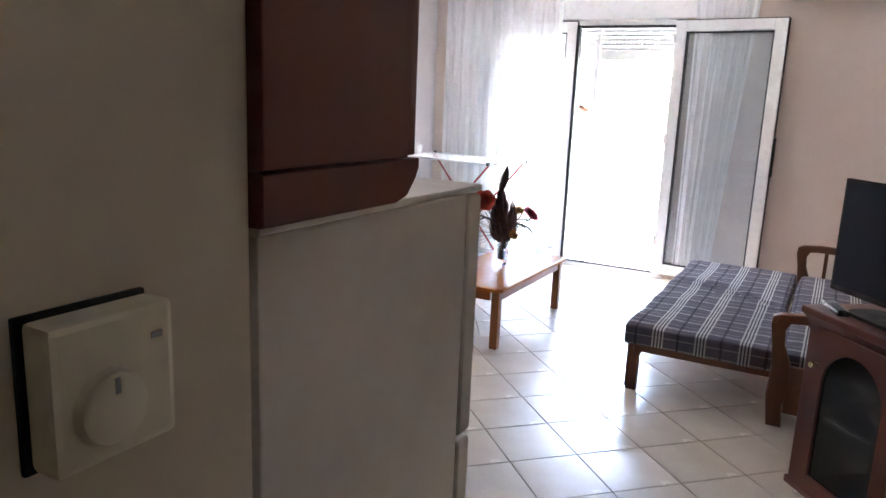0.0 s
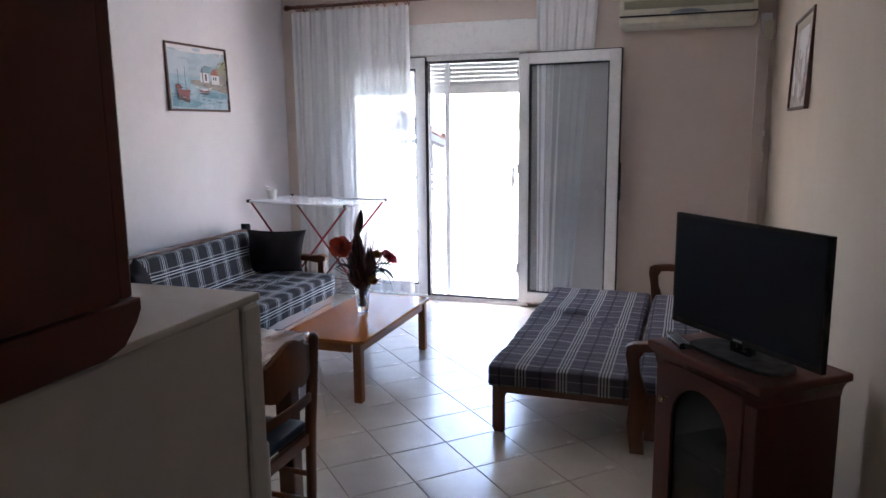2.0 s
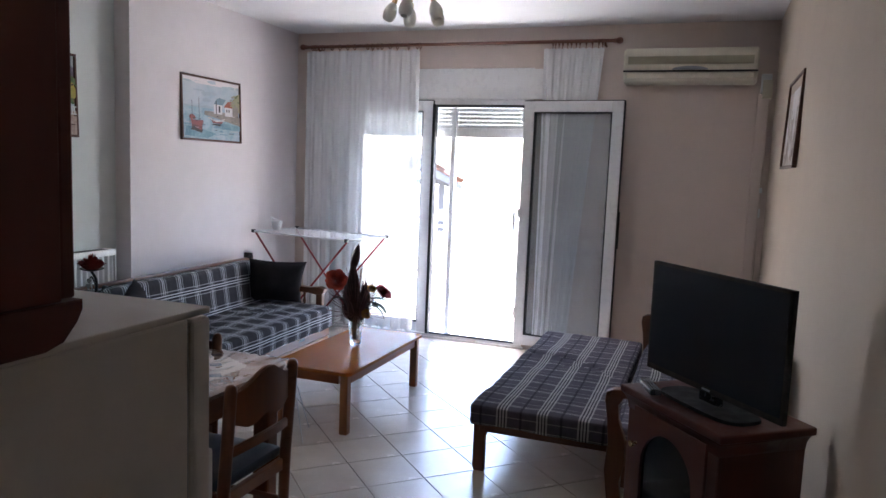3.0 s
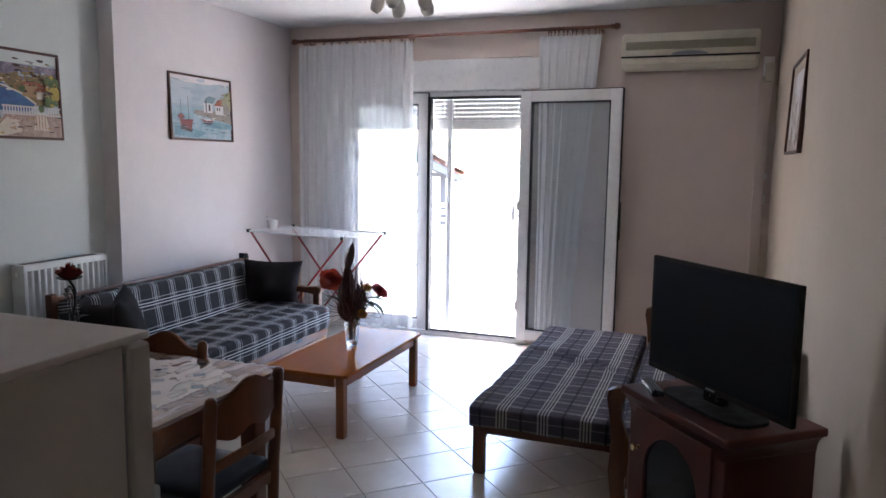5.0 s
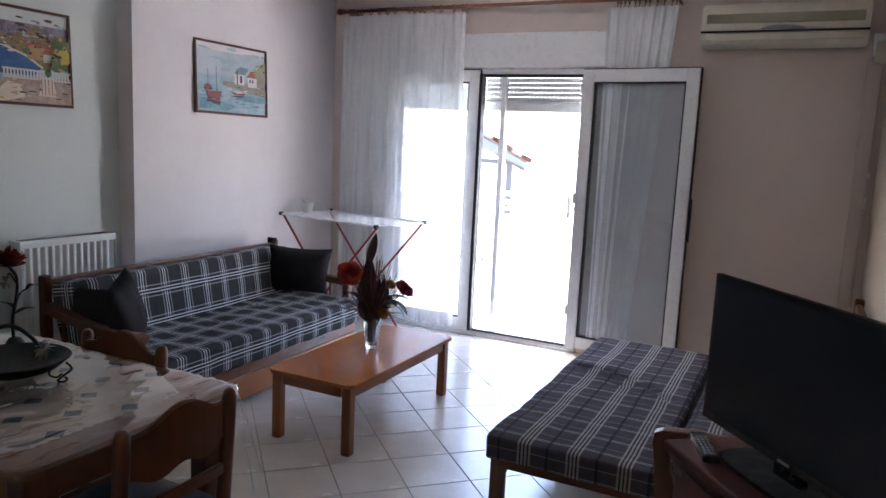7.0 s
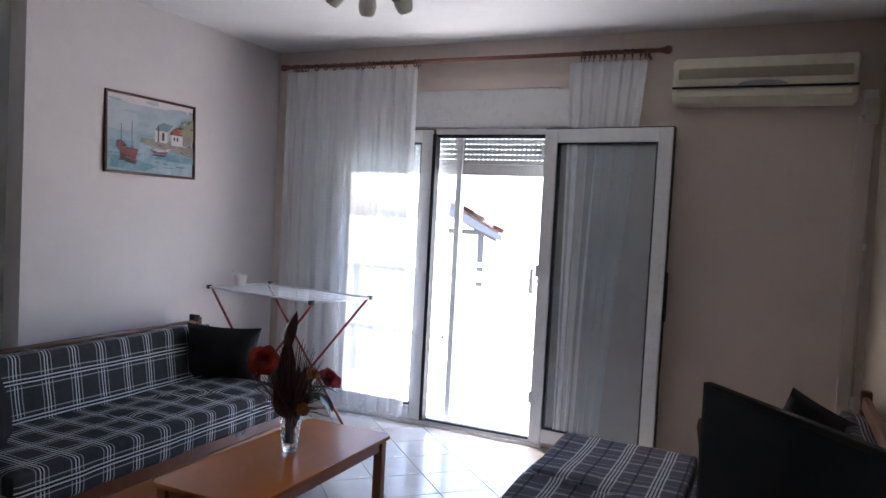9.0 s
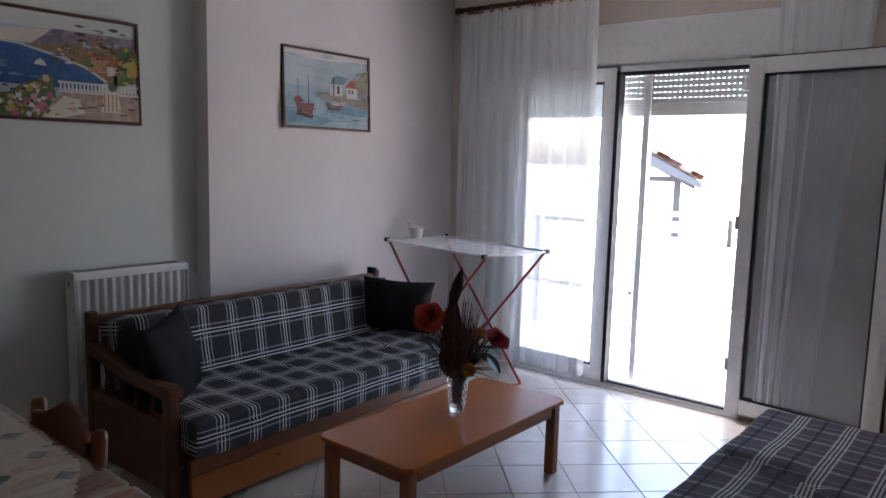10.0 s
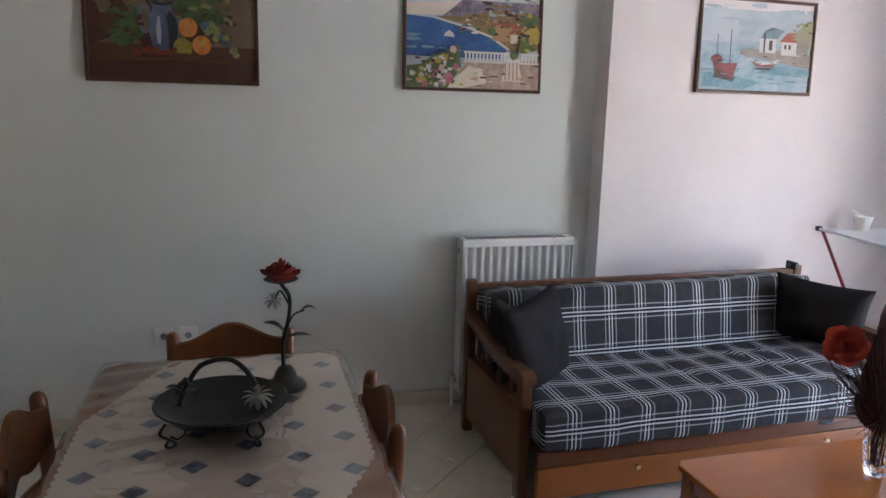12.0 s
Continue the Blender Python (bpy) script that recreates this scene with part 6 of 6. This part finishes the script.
# ---- fridge and wall cupboard ----
def fridge():
    x1, y0, y1, h = PARTITION - 0.036, KITCHEN + 0.061, 1.151, 1.314
    x0 = x1 - 0.55
    thing = root("fridge", ((x0 + x1) / 2, (y0 + y1) / 2, 0), "white fridge with a dull enamel side panel", "fridge")
    part("body", box(x0, x1, y0, y1 - 0.055, 0.03, h - 0.012, 0.004), M["fridge"], thing)
    part("top", box(x0, x1 + 0.0015, y0 + 0.002, y1 - 0.004, h - 0.012, h, 0.004, 2), M["fridge"], thing, "white plastic top")
    for z0, z1 in ((0.06, 0.86), (0.87, h - 0.016)):
        door = part("door", box(x0, x1, y1 - 0.045, y1, z0, z1, 0.010, 3), M["fridge"], thing)
        part("seal", box(x0 + 0.008, x1 - 0.008, y1 - 0.055, y1 - 0.045, z0 + 0.01, z1 - 0.01), M["grey_mark"], door, "grey door seal")
        part("handle", box(x1 - 0.05, x1 - 0.012, y1, y1 + 0.022, (z1 - 0.25 if z1 < 1 else z0 + 0.02), (z1 - 0.02 if z1 < 1 else z0 + 0.2), 0.006), M["white_enamel"], door)
    for x in (x0 + 0.04, x1 - 0.04):
        for y in (y0 + 0.05, y1 - 0.1):
            part("foot", lathe([(0, 0), (0.018, 0), (0.018, 0.03), (0, 0.03)], 12, (x, y, 0)), M["black"], thing)


def cupboard():
    x1, y0, y1 = PARTITION + 0.016, KITCHEN + 0.014, 0.842
    x0 = x1 - 0.6
    thing = root("wall_cupboard", ((x0 + x1) / 2, y0, 1.378), "dark red kitchen wall cupboard above the fridge", "wall cupboard")
    part("body", box(x0, x1, y0, y1 - 0.02, 1.378, 2.10, 0.002), M["kitchen"], thing)
    for a, b in ((x0 + 0.002, x0 + 0.298), (x0 + 0.302, x1 - 0.002)):
        door = part("door", box(a, b, y1 - 0.019, y1, 1.380, 2.098, 0.003), M["kitchen"], thing)
    prof = [(y0, 1.323), (y1 - 0.04, 1.323), (y1 - 0.015, 1.330), (y1 + 0.004, 1.350), (y1 + 0.012, 1.364), (y1 + 0.012, 1.376), (y0, 1.376)]
    bm = prism(prof, 0.58, 0.002, 1)
    bm.transform(Matrix(((0, -1, 0, x1 - 0.002), (1, 0, 0, 0), (0, 0, 1, 0), (0, 0, 0, 1))))
    bmesh.ops.recalc_face_normals(bm, faces=bm.faces)
    part("light_valance", bm, M["kitchen"], thing, "rounded valance below the cupboard")


fridge()
cupboard()


def thermostat():
    thing = root("thermostat", (PARTITION, 0.38, 1.18), "ivory room thermostat with a round dial", "thermostat")
    x0 = PARTITION
    part("back_plate", box(x0, x0 + 0.006, 0.329, 0.437, 1.174, 1.293, 0.002), M["gasket"], thing, "dark back plate")
    part("case", box(x0 + 0.006, x0 + 0.038, 0.333, 0.437, 1.178, 1.290, 0.006), M["ivory"], thing)
    turn = Matrix.Translation((x0 + 0.038, 0.375, 1.222)) @ pose(0, 0, 0, 0, 90, 0)
    dial = part("dial", lathe([(0, 0.012), (0.024, 0.012), (0.027, 0.010), (0.0285, 0.0), (0.031, 0.0), (0.032, -0.002)], 32, m=turn), M["ivory"], thing, smooth=40)
    part("pointer", box(x0 + 0.0495, x0 + 0.051, 0.373, 0.377, 1.234, 1.246), M["grey_mark"], dial)
    part("mark", box(x0 + 0.0375, x0 + 0.0385, 0.415, 0.425, 1.262, 1.267), M["grey_mark"], thing, "small grey print")


thermostat()


# ---- dining table ----
TABLE = (-1.772, -0.648, 1.912, 2.640, 0.765)


def slab(outline, z0, z1, bevel):
    bm = prism(outline, z1 - z0, bevel)
    bm.transform(Matrix(((1, 0, 0, 0), (0, 0, 1, 0), (0, 1, 0, z0), (0, 0, 0, 1))))
    bmesh.ops.recalc_face_normals(bm, faces=bm.faces)
    return bm


def rounded(x0, x1, y0, y1, r, n=5):
    pts = []
    for cx, cy, a in ((x1 - r, y1 - r, 0), (x0 + r, y1 - r, 90), (x0 + r, y0 + r, 180), (x1 - r, y0 + r, 270)):
        pts += arc(cx, cy, r, a, a + 90, n)
    return pts


def dining_table():
    x0, x1, y0, y1, z = TABLE
    thing = root("dining_table", ((x0 + x1) / 2, (y0 + y1) / 2, 0), "brown wooden dining table with rounded corners", "dining table")
    part("tabletop", slab(rounded(x0, x1, y0, y1, 0.07), z - 0.03, z, 0.007), M["chairwood_x"], thing)
    for r in ((x0 + 0.11, x1 - 0.11, y0 + 0.05, y0 + 0.072), (x0 + 0.11, x1 - 0.11, y1 - 0.072, y1 - 0.05), (x0 + 0.05, x0 + 0.072, y0 + 0.11, y1 - 0.11), (x1 - 0.072, x1 - 0.05, y0 + 0.11, y1 - 0.11)):
        part("apron", box(*r, z - 0.12, z - 0.03, 0.003), M["chairwood_x"], thing)
    for x in (x0 + 0.04, x1 - 0.11):
        for y in (y0 + 0.04, y1 - 0.11):
            part("leg", box(x, x + 0.07, y, y + 0.07, 0, z - 0.03, 0.010), M["chairwood"], thing)


M["chairwood_x"] = wood("brown varnished table wood", (0.15, 0.05, 0.018), (0.25, 0.09, 0.033), 0.3, (1, 14, 14), 0.2)
dining_table()


def tablecloth():
    x0, x1, y0, y1, z = TABLE
    cx, cy = (x0 + x1) / 2, (y0 + y1) / 2
    thing = root("tablecloth", (cx, cy, z), "cream tablecloth with slate-blue diamonds and a scalloped edge", "tablecloth")
    base = [(-0.12, -0.338), (0.38, -0.338), (0.45, -0.27), (0.45, 0.21), (0.20, 0.338), (-0.49, 0.338), (-0.535, 0.30), (-0.535, -0.16)]
    pts = []
    for (ax, ay), (bx, by) in zip(base, base[1:] + base[:1]):
        length = math.hypot(bx - ax, by - ay)
        count = max(2, round(length / 0.032))
        nx_, ny_ = (by - ay) / length, -(bx - ax) / length
        for k in range(count):
            for f, out in ((0.0, 0.0), (0.3, 0.006), (0.5, 0.008), (0.7, 0.006)):
                t = (k + f) / count
                pts.append((cx + ax + (bx - ax) * t + nx_ * out, cy + ay + (by - ay) * t + ny_ * out))
    part("cloth", slab(pts, z + 0.0008, z + 0.0025, 0.0), M["cloth"], thing)
    film = root("table_cover", (cx, cy, z), "clear wrinkled plastic cover over the tablecloth", "table cover")
    bm = bmesh.new()
    nx, ny = 60, 46
    grid = []
    for i in range(nx + 1):
        row = []
        for j in range(ny + 1):
            u, v = i / nx, j / ny
            x, y = x0 - 0.012 + (x1 - x0 + 0.024) * u, y0 - 0.012 + (y1 - y0 + 0.024) * v
            p = Vector((x * 5 + 0.6 * y, y * 2.2, 0))
            wr = abs(noise.noise(p * 2.2)) * 0.009 + abs(noise.noise(p * 6)) * 0.005
            rim = max(0.0, abs(2 * u - 1) - 0.975) / 0.025 + max(0.0, abs(2 * v - 1) - 0.97) / 0.03
            zz = z + 0.004 + wr * (1 if rim == 0 else 0.4) - 0.012 * rim
            # round the corners
            qx, qy = max(0.0, abs(x - cx) - ((x1 - x0) / 2 - 0.06)), max(0.0, abs(y - cy) - ((y1 - y0) / 2 - 0.06))
            q = math.hypot(qx, qy)
            if qx > 0 and qy > 0 and q > 0.072:
                x -= math.copysign(qx * (1 - 0.072 / q), x - cx)
                y -= math.copysign(qy * (1 - 0.072 / q), y - cy)
            row.append(bm.verts.new((x, y, zz)))
        grid.append(row)
    for a, b in zip(grid, grid[1:]):
        for j in range(ny):
            bm.faces.new((a[j], b[j], b[j + 1], a[j + 1]))
    sheet = part("sheet", bm, M["plastic_film"], film, smooth=180)
    sheet.visible_shadow = False
    for k, (dx, dz) in enumerate(((0.02, -0.33), (0.035, -0.27))):
        part("loose_thread", tube(curve([(x1 + 0.005, y1 - 0.03, z), (x1 + 0.02, y1 - 0.02 + 0.02 * k, z - 0.1), (x1 + 0.03 + dx, y1 + 0.02 * k, z + dz)], 5), 0.0016, 5), M["white_wire"], film)


tablecloth()


# ---- dining chairs ----
def dining_chair():
    """Faces +y in its own axes."""
    thing = root("dining_chair", (0, 0, 0), "brown varnished dining chair with a dark blue seat", "chair", "chairs round the dining table")
    P = dict(local=True)
    W = M["chairwood"]
    for s in (-1, 1):
        x = s * 0.185
        pts = [(x, -0.165, 0.0), (x, -0.175, 0.25), (x, -0.18, 0.46), (x, -0.195, 0.65), (x, -0.205, 0.80), (x, -0.206, 0.815), (x, -0.206, 0.822)]
        bm = tube(pts, 0.021, 12, taper=[0.85, 0.95, 1.05, 1.0, 1.0, 0.8, 0.4])
        part("back_leg", bm, W, thing, smooth=50, **P)
        part("front_leg", tube([(x * 1.03, 0.185, 0.0), (x * 1.03, 0.185, 0.3), (x * 1.03, 0.185, 0.435)], 0.021, 12, taper=[0.8, 1.0, 1.0]), W, thing, smooth=50, **P)
        for z in (0.16, 0.27):
            part("side_stretcher", tube([(x, -0.172, z), (x * 1.03, 0.185, z)], 0.011, 10), W, thing, smooth=50, **P)
        part("seat_rail", box(x - 0.011, x + 0.011, -0.165, 0.175, 0.395, 0.44, 0.004), W, thing, **P)
    for y in (-0.172, 0.185):
        part("seat_rail", box(-0.17, 0.17, y - 0.011, y + 0.011, 0.395, 0.44, 0.004), W, thing, **P)
    part("front_stretcher", tube([(-0.19, 0.185, 0.22), (0.19, 0.185, 0.22)], 0.011, 10), W, thing, smooth=50, **P)

    def curved_rail(low, high, depth, bow, name):
        bm = bmesh.new()
        rows = []
        n_ = 18
        for k in range(n_ + 1):
            u = 2 * k / n_ - 1
            y = -0.198 - bow * (1 - u * u)
            rows.append([bm.verts.new((u * 0.172, y + d_, z_)) for d_, z_ in ((0, low(u)), (depth, low(u)), (depth, high(u)), (0, high(u)))])
        for a, b in zip(rows, rows[1:]):
            for j in range(4):
                bm.faces.new((a[j], a[(j + 1) % 4], b[(j + 1) % 4], b[j]))
        bm.faces.new(rows[0])
        bm.faces.new(rows[-1][::-1])
        bmesh.ops.recalc_face_normals(bm, faces=bm.faces)
        edges = [e for e in bm.edges if len(e.link_faces) == 2 and e.calc_face_angle(0) > 1.0]
        bmesh.ops.bevel(bm, geom=edges, offset=0.004, segments=2, affect="EDGES")
        part(name, bm, W, thing, smooth=40, **P)

    curved_rail(lambda u: 0.665 + 0.012 * math.cos(u * math.pi * 2), lambda u: 0.79 + 0.054 * (0.5 + 0.5 * math.cos(math.pi * min(1.0, abs(u) * 1.12))), 0.018, 0.028, "crest_rail")
    curved_rail(lambda u: 0.565 + 0.012 * (1 - u * u), lambda u: 0.60 + 0.014 * (1 - u * u), 0.016, 0.028, "mid_rail")
    bm = cushion(-0.185, 0.185, -0.165, 0.195, 0.44, 0.485, 0.02, 0.003, 10, 3)
    part("seat", bm, M["vinyl"], thing, "dark blue vinyl seat pad", smooth=70, **P)
    return thing


first = dining_chair()
first.matrix_basis = pose(-0.765, 2.305, 0, 0, 0, 90)
copy_thing(first, pose(-1.225, 2.475, 0, 0, 0, 180))
copy_thing(first, pose(-1.679, 2.293, 0, 0, 0, -90))
copy_thing(first, pose(-1.245, 2.022, 0, 0, 0, 0))


# ---- iron tray and rose candle holder ----
def iron_tray():
    cx, cy, z = -1.215, 2.276, 0.770
    thing = root("iron_tray", (cx, cy, z), "black wrought iron tray on scroll feet with an arched handle", "tray")
    part("dish", lathe([(0, 0.030), (0.075, 0.032), (0.125, 0.050), (0.160, 0.080), (0.156, 0.083), (0.120, 0.056), (0.073, 0.038), (0, 0.036)], 40, (cx, cy, z)), M["iron"], thing, smooth=40)
    for k in range(4):
        a = radians(90 * k + 35)
        d = Vector((math.cos(a), math.sin(a), 0))
        o = Vector((cx, cy, z))
        pts = [o + d * 0.15 + Vector((0, 0, 0.066)), o + d * 0.165 + Vector((0, 0, 0.045)), o + d * 0.14 + Vector((0, 0, 0.022)), o + d * 0.125 + Vector((0, 0, 0.008)), o + d * 0.14 + Vector((0, 0, 0.004)), o + d * 0.152 + Vector((0, 0, 0.012)), o + d * 0.145 + Vector((0, 0, 0.02))]
        part("foot", tube(curve(pts, 5), 0.0035, 6), M["iron"], thing, smooth=60)
        pts = [o + d * 0.12 + Vector((0, 0, 0.058)), o + d * 0.10 + Vector((0, 0, 0.03)), o + d * 0.12 + Vector((0, 0, 0.018)), o + d * 0.138 + Vector((0, 0, 0.03))]
        part("scroll", tube(curve(pts, 5), 0.003, 6), M["iron"], thing, smooth=60)
    # handle arches along y
    o = Vector((cx - 0.03, cy, z))
    pts = [o + Vector((0.03, -0.10, 0.07)), o + Vector((0.01, -0.085, 0.105)), o + Vector((-0.01, -0.05, 0.155)), o + Vector((-0.01, 0.01, 0.17)), o + Vector((0, 0.05, 0.15)), o + Vector((0.02, 0.08, 0.11)), o + Vector((0.03, 0.09, 0.07))]
    part("handle", tube(curve(pts, 6), 0.0065, 8), M["iron"], thing, smooth=60)
    bm = bmesh.new()
    for k in range(12):
        a = radians(30 * k)
        leaf_blade(bm, o + Vector((0.05, 0.085, 0.09)), o + Vector((0.05 + 0.012, 0.085 + 0.04 * math.cos(a), 0.09 + 0.036 * math.sin(a))), 0.016, 0.1, 0.004, 4)
    part("flower", bm, M["petal_white"], thing, "grey white metal flower", smooth=80)
    bm = bmesh.new()
    for b, t in (((0.03, -0.10, 0.08), (0.05, -0.14, 0.085)), ((0.02, -0.09, 0.10), (0.03, -0.13, 0.12)), ((0.02, -0.07, 0.11), (0.06, -0.06, 0.10))):
        leaf_blade(bm, o + Vector(b), o + Vector(t), 0.032, 0.15, 0.006)
    part("leaves", bm, M["iron"], thing, smooth=80)
    bm = bmesh.new()
    rng = random.Random(2)
    for k in range(16):
        bmesh.ops.create_icosphere(bm, subdivisions=1, radius=0.0065, matrix=Matrix.Translation(o + Vector((0.01 + rng.uniform(-0.01, 0.01), -0.085 - 0.004 * (k % 6) + rng.uniform(-0.006, 0.006), 0.13 - 0.005 * (k % 6) + rng.uniform(-0.006, 0.006)))))
    part("grapes", bm, M["iron"], thing, "small iron grapes", smooth=90)


def rose_holder():
    cx, cy, z = -1.46, 2.443, 0.772
    o = Vector((cx, cy, z))
    thing = root("candle_holder", tuple(o), "black iron rose candle holder with a red rose", "candle holder")
    part("base", lathe([(0, 0), (0.055, 0.0), (0.06, 0.006), (0.052, 0.018), (0.034, 0.03), (0.028, 0.05), (0.018, 0.066), (0, 0.07)], 28, tuple(o)), M["iron"], thing, smooth=60)
    stem = curve([o + Vector((0, -0.005, 0.06)), o + Vector((0, -0.005, 0.14)), o + Vector((0, 0.012, 0.22)), o + Vector((0, 0.014, 0.28)), o + Vector((0, -0.004, 0.315)), o + Vector((0, -0.012, 0.325))], 6)
    part("stem", tube(stem, 0.0055, 8), M["iron"], thing, smooth=60)
    part("dish", lathe([(0, 0), (0.02, 0.0), (0.045, 0.008), (0.047, 0.011), (0.02, 0.005), (0, 0.004)], 28, (cx, cy - 0.008, z + 0.325)), M["iron"], thing, smooth=60)
    part("rose", rose(bmesh.new(), o + Vector((0, -0.008, 0.322)), 0.05, (0, 0, 10), 7, 21, 1.7), M["petal_red"], thing, "dark red wax rose", smooth=80)
    bm = bmesh.new()
    for b, t, w in (((0, 0.0, 0.17), (0.0, -0.06, 0.205), 0.046), ((0, 0.0, 0.15), (0.01, 0.075, 0.16), 0.034), ((0, 0.045, 0.235), (0.0, 0.09, 0.24), 0.03)):
        leaf_blade(bm, o + Vector(b), o + Vector(t), w, 0.15, 0.008)
    part("leaves", bm, M["iron"], thing, smooth=80)
    part("twig", tube(curve([o + Vector((0, 0.008, 0.19)), o + Vector((0, 0.025, 0.225)), o + Vector((0, 0.055, 0.238))], 5), 0.003, 6), M["iron"], thing, smooth=60)
    part("twig", tube(curve([o + Vector((0, 0.012, 0.26)), o + Vector((0, -0.01, 0.30)), o + Vector((0, -0.025, 0.275))], 5), 0.003, 6), M["iron"], thing, smooth=60)
    bm = bmesh.new()
    for k in range(9):
        a = radians(40 * k)
        leaf_blade(bm, o + Vector((0.008, -0.03, 0.275)), o + Vector((0.018, -0.03 + 0.028 * math.cos(a), 0.275 + 0.028 * math.sin(a))), 0.015, 0.1, 0.003, 4)
    part("flower", bm, M["petal_white"], thing, "grey white metal flower", smooth=80)
    thing.matrix_basis = thing.matrix_basis @ Matrix.Diagonal((1.0, 1.0, 0.945, 1.0))


iron_tray()
rose_holder()


# ---- floor tiles ----
def floor():
    base = setting("floor", box(RECESS - 0.05, RIGHT + 0.05, HALL - 0.05, BACK + 0.02, -0.12, -0.0035), M["grout"], "floor of beige ceramic tiles laid diagonally", "floor")
    pitch, size = 0.3035, 0.3005
    origin = Vector((-0.388, 3.033, 0))
    e1, e2 = Vector((1, 1, 0)).normalized() * pitch, Vector((1, -1, 0)).normalized() * pitch
    bm = box(-size / 2, size / 2, -size / 2, size / 2, -0.010, 0.0, 0.0022, 1)
    bm.transform(pose(0, 0, 0, 0, 0, 45))
    mesh = bpy.data.meshes.new("tile")
    bm.to_mesh(mesh)
    bm.free()
    mesh.materials.append(M["tile"])
    far = []
    for i in range(-40, 40):
        for j in range(-40, 40):
            c = origin + e1 * (i + 0.5) + e2 * (j + 0.5)
            if not (RECESS - 0.14 < c.x < RIGHT + 0.14 and HALL - 0.14 < c.y < BACK + 0.0):
                continue
            if c.y < 0.9 and c.x < -0.3:
                continue
            if c.y > 0.75:
                ob = new("tile", mesh)
                ob.parent = base
                ob.location = c
            else:
                far.append(c)
    bm = bmesh.new()
    for c in far:
        box(-size / 2, size / 2, -size / 2, size / 2, -0.010, 0.0, 0.0, 1, bm, Matrix.Translation(c) @ pose(0, 0, 0, 0, 0, 45))
    ob = part("far_tiles", bm, M["tile"], base)
    ob["kind"] = "stuff"


floor()
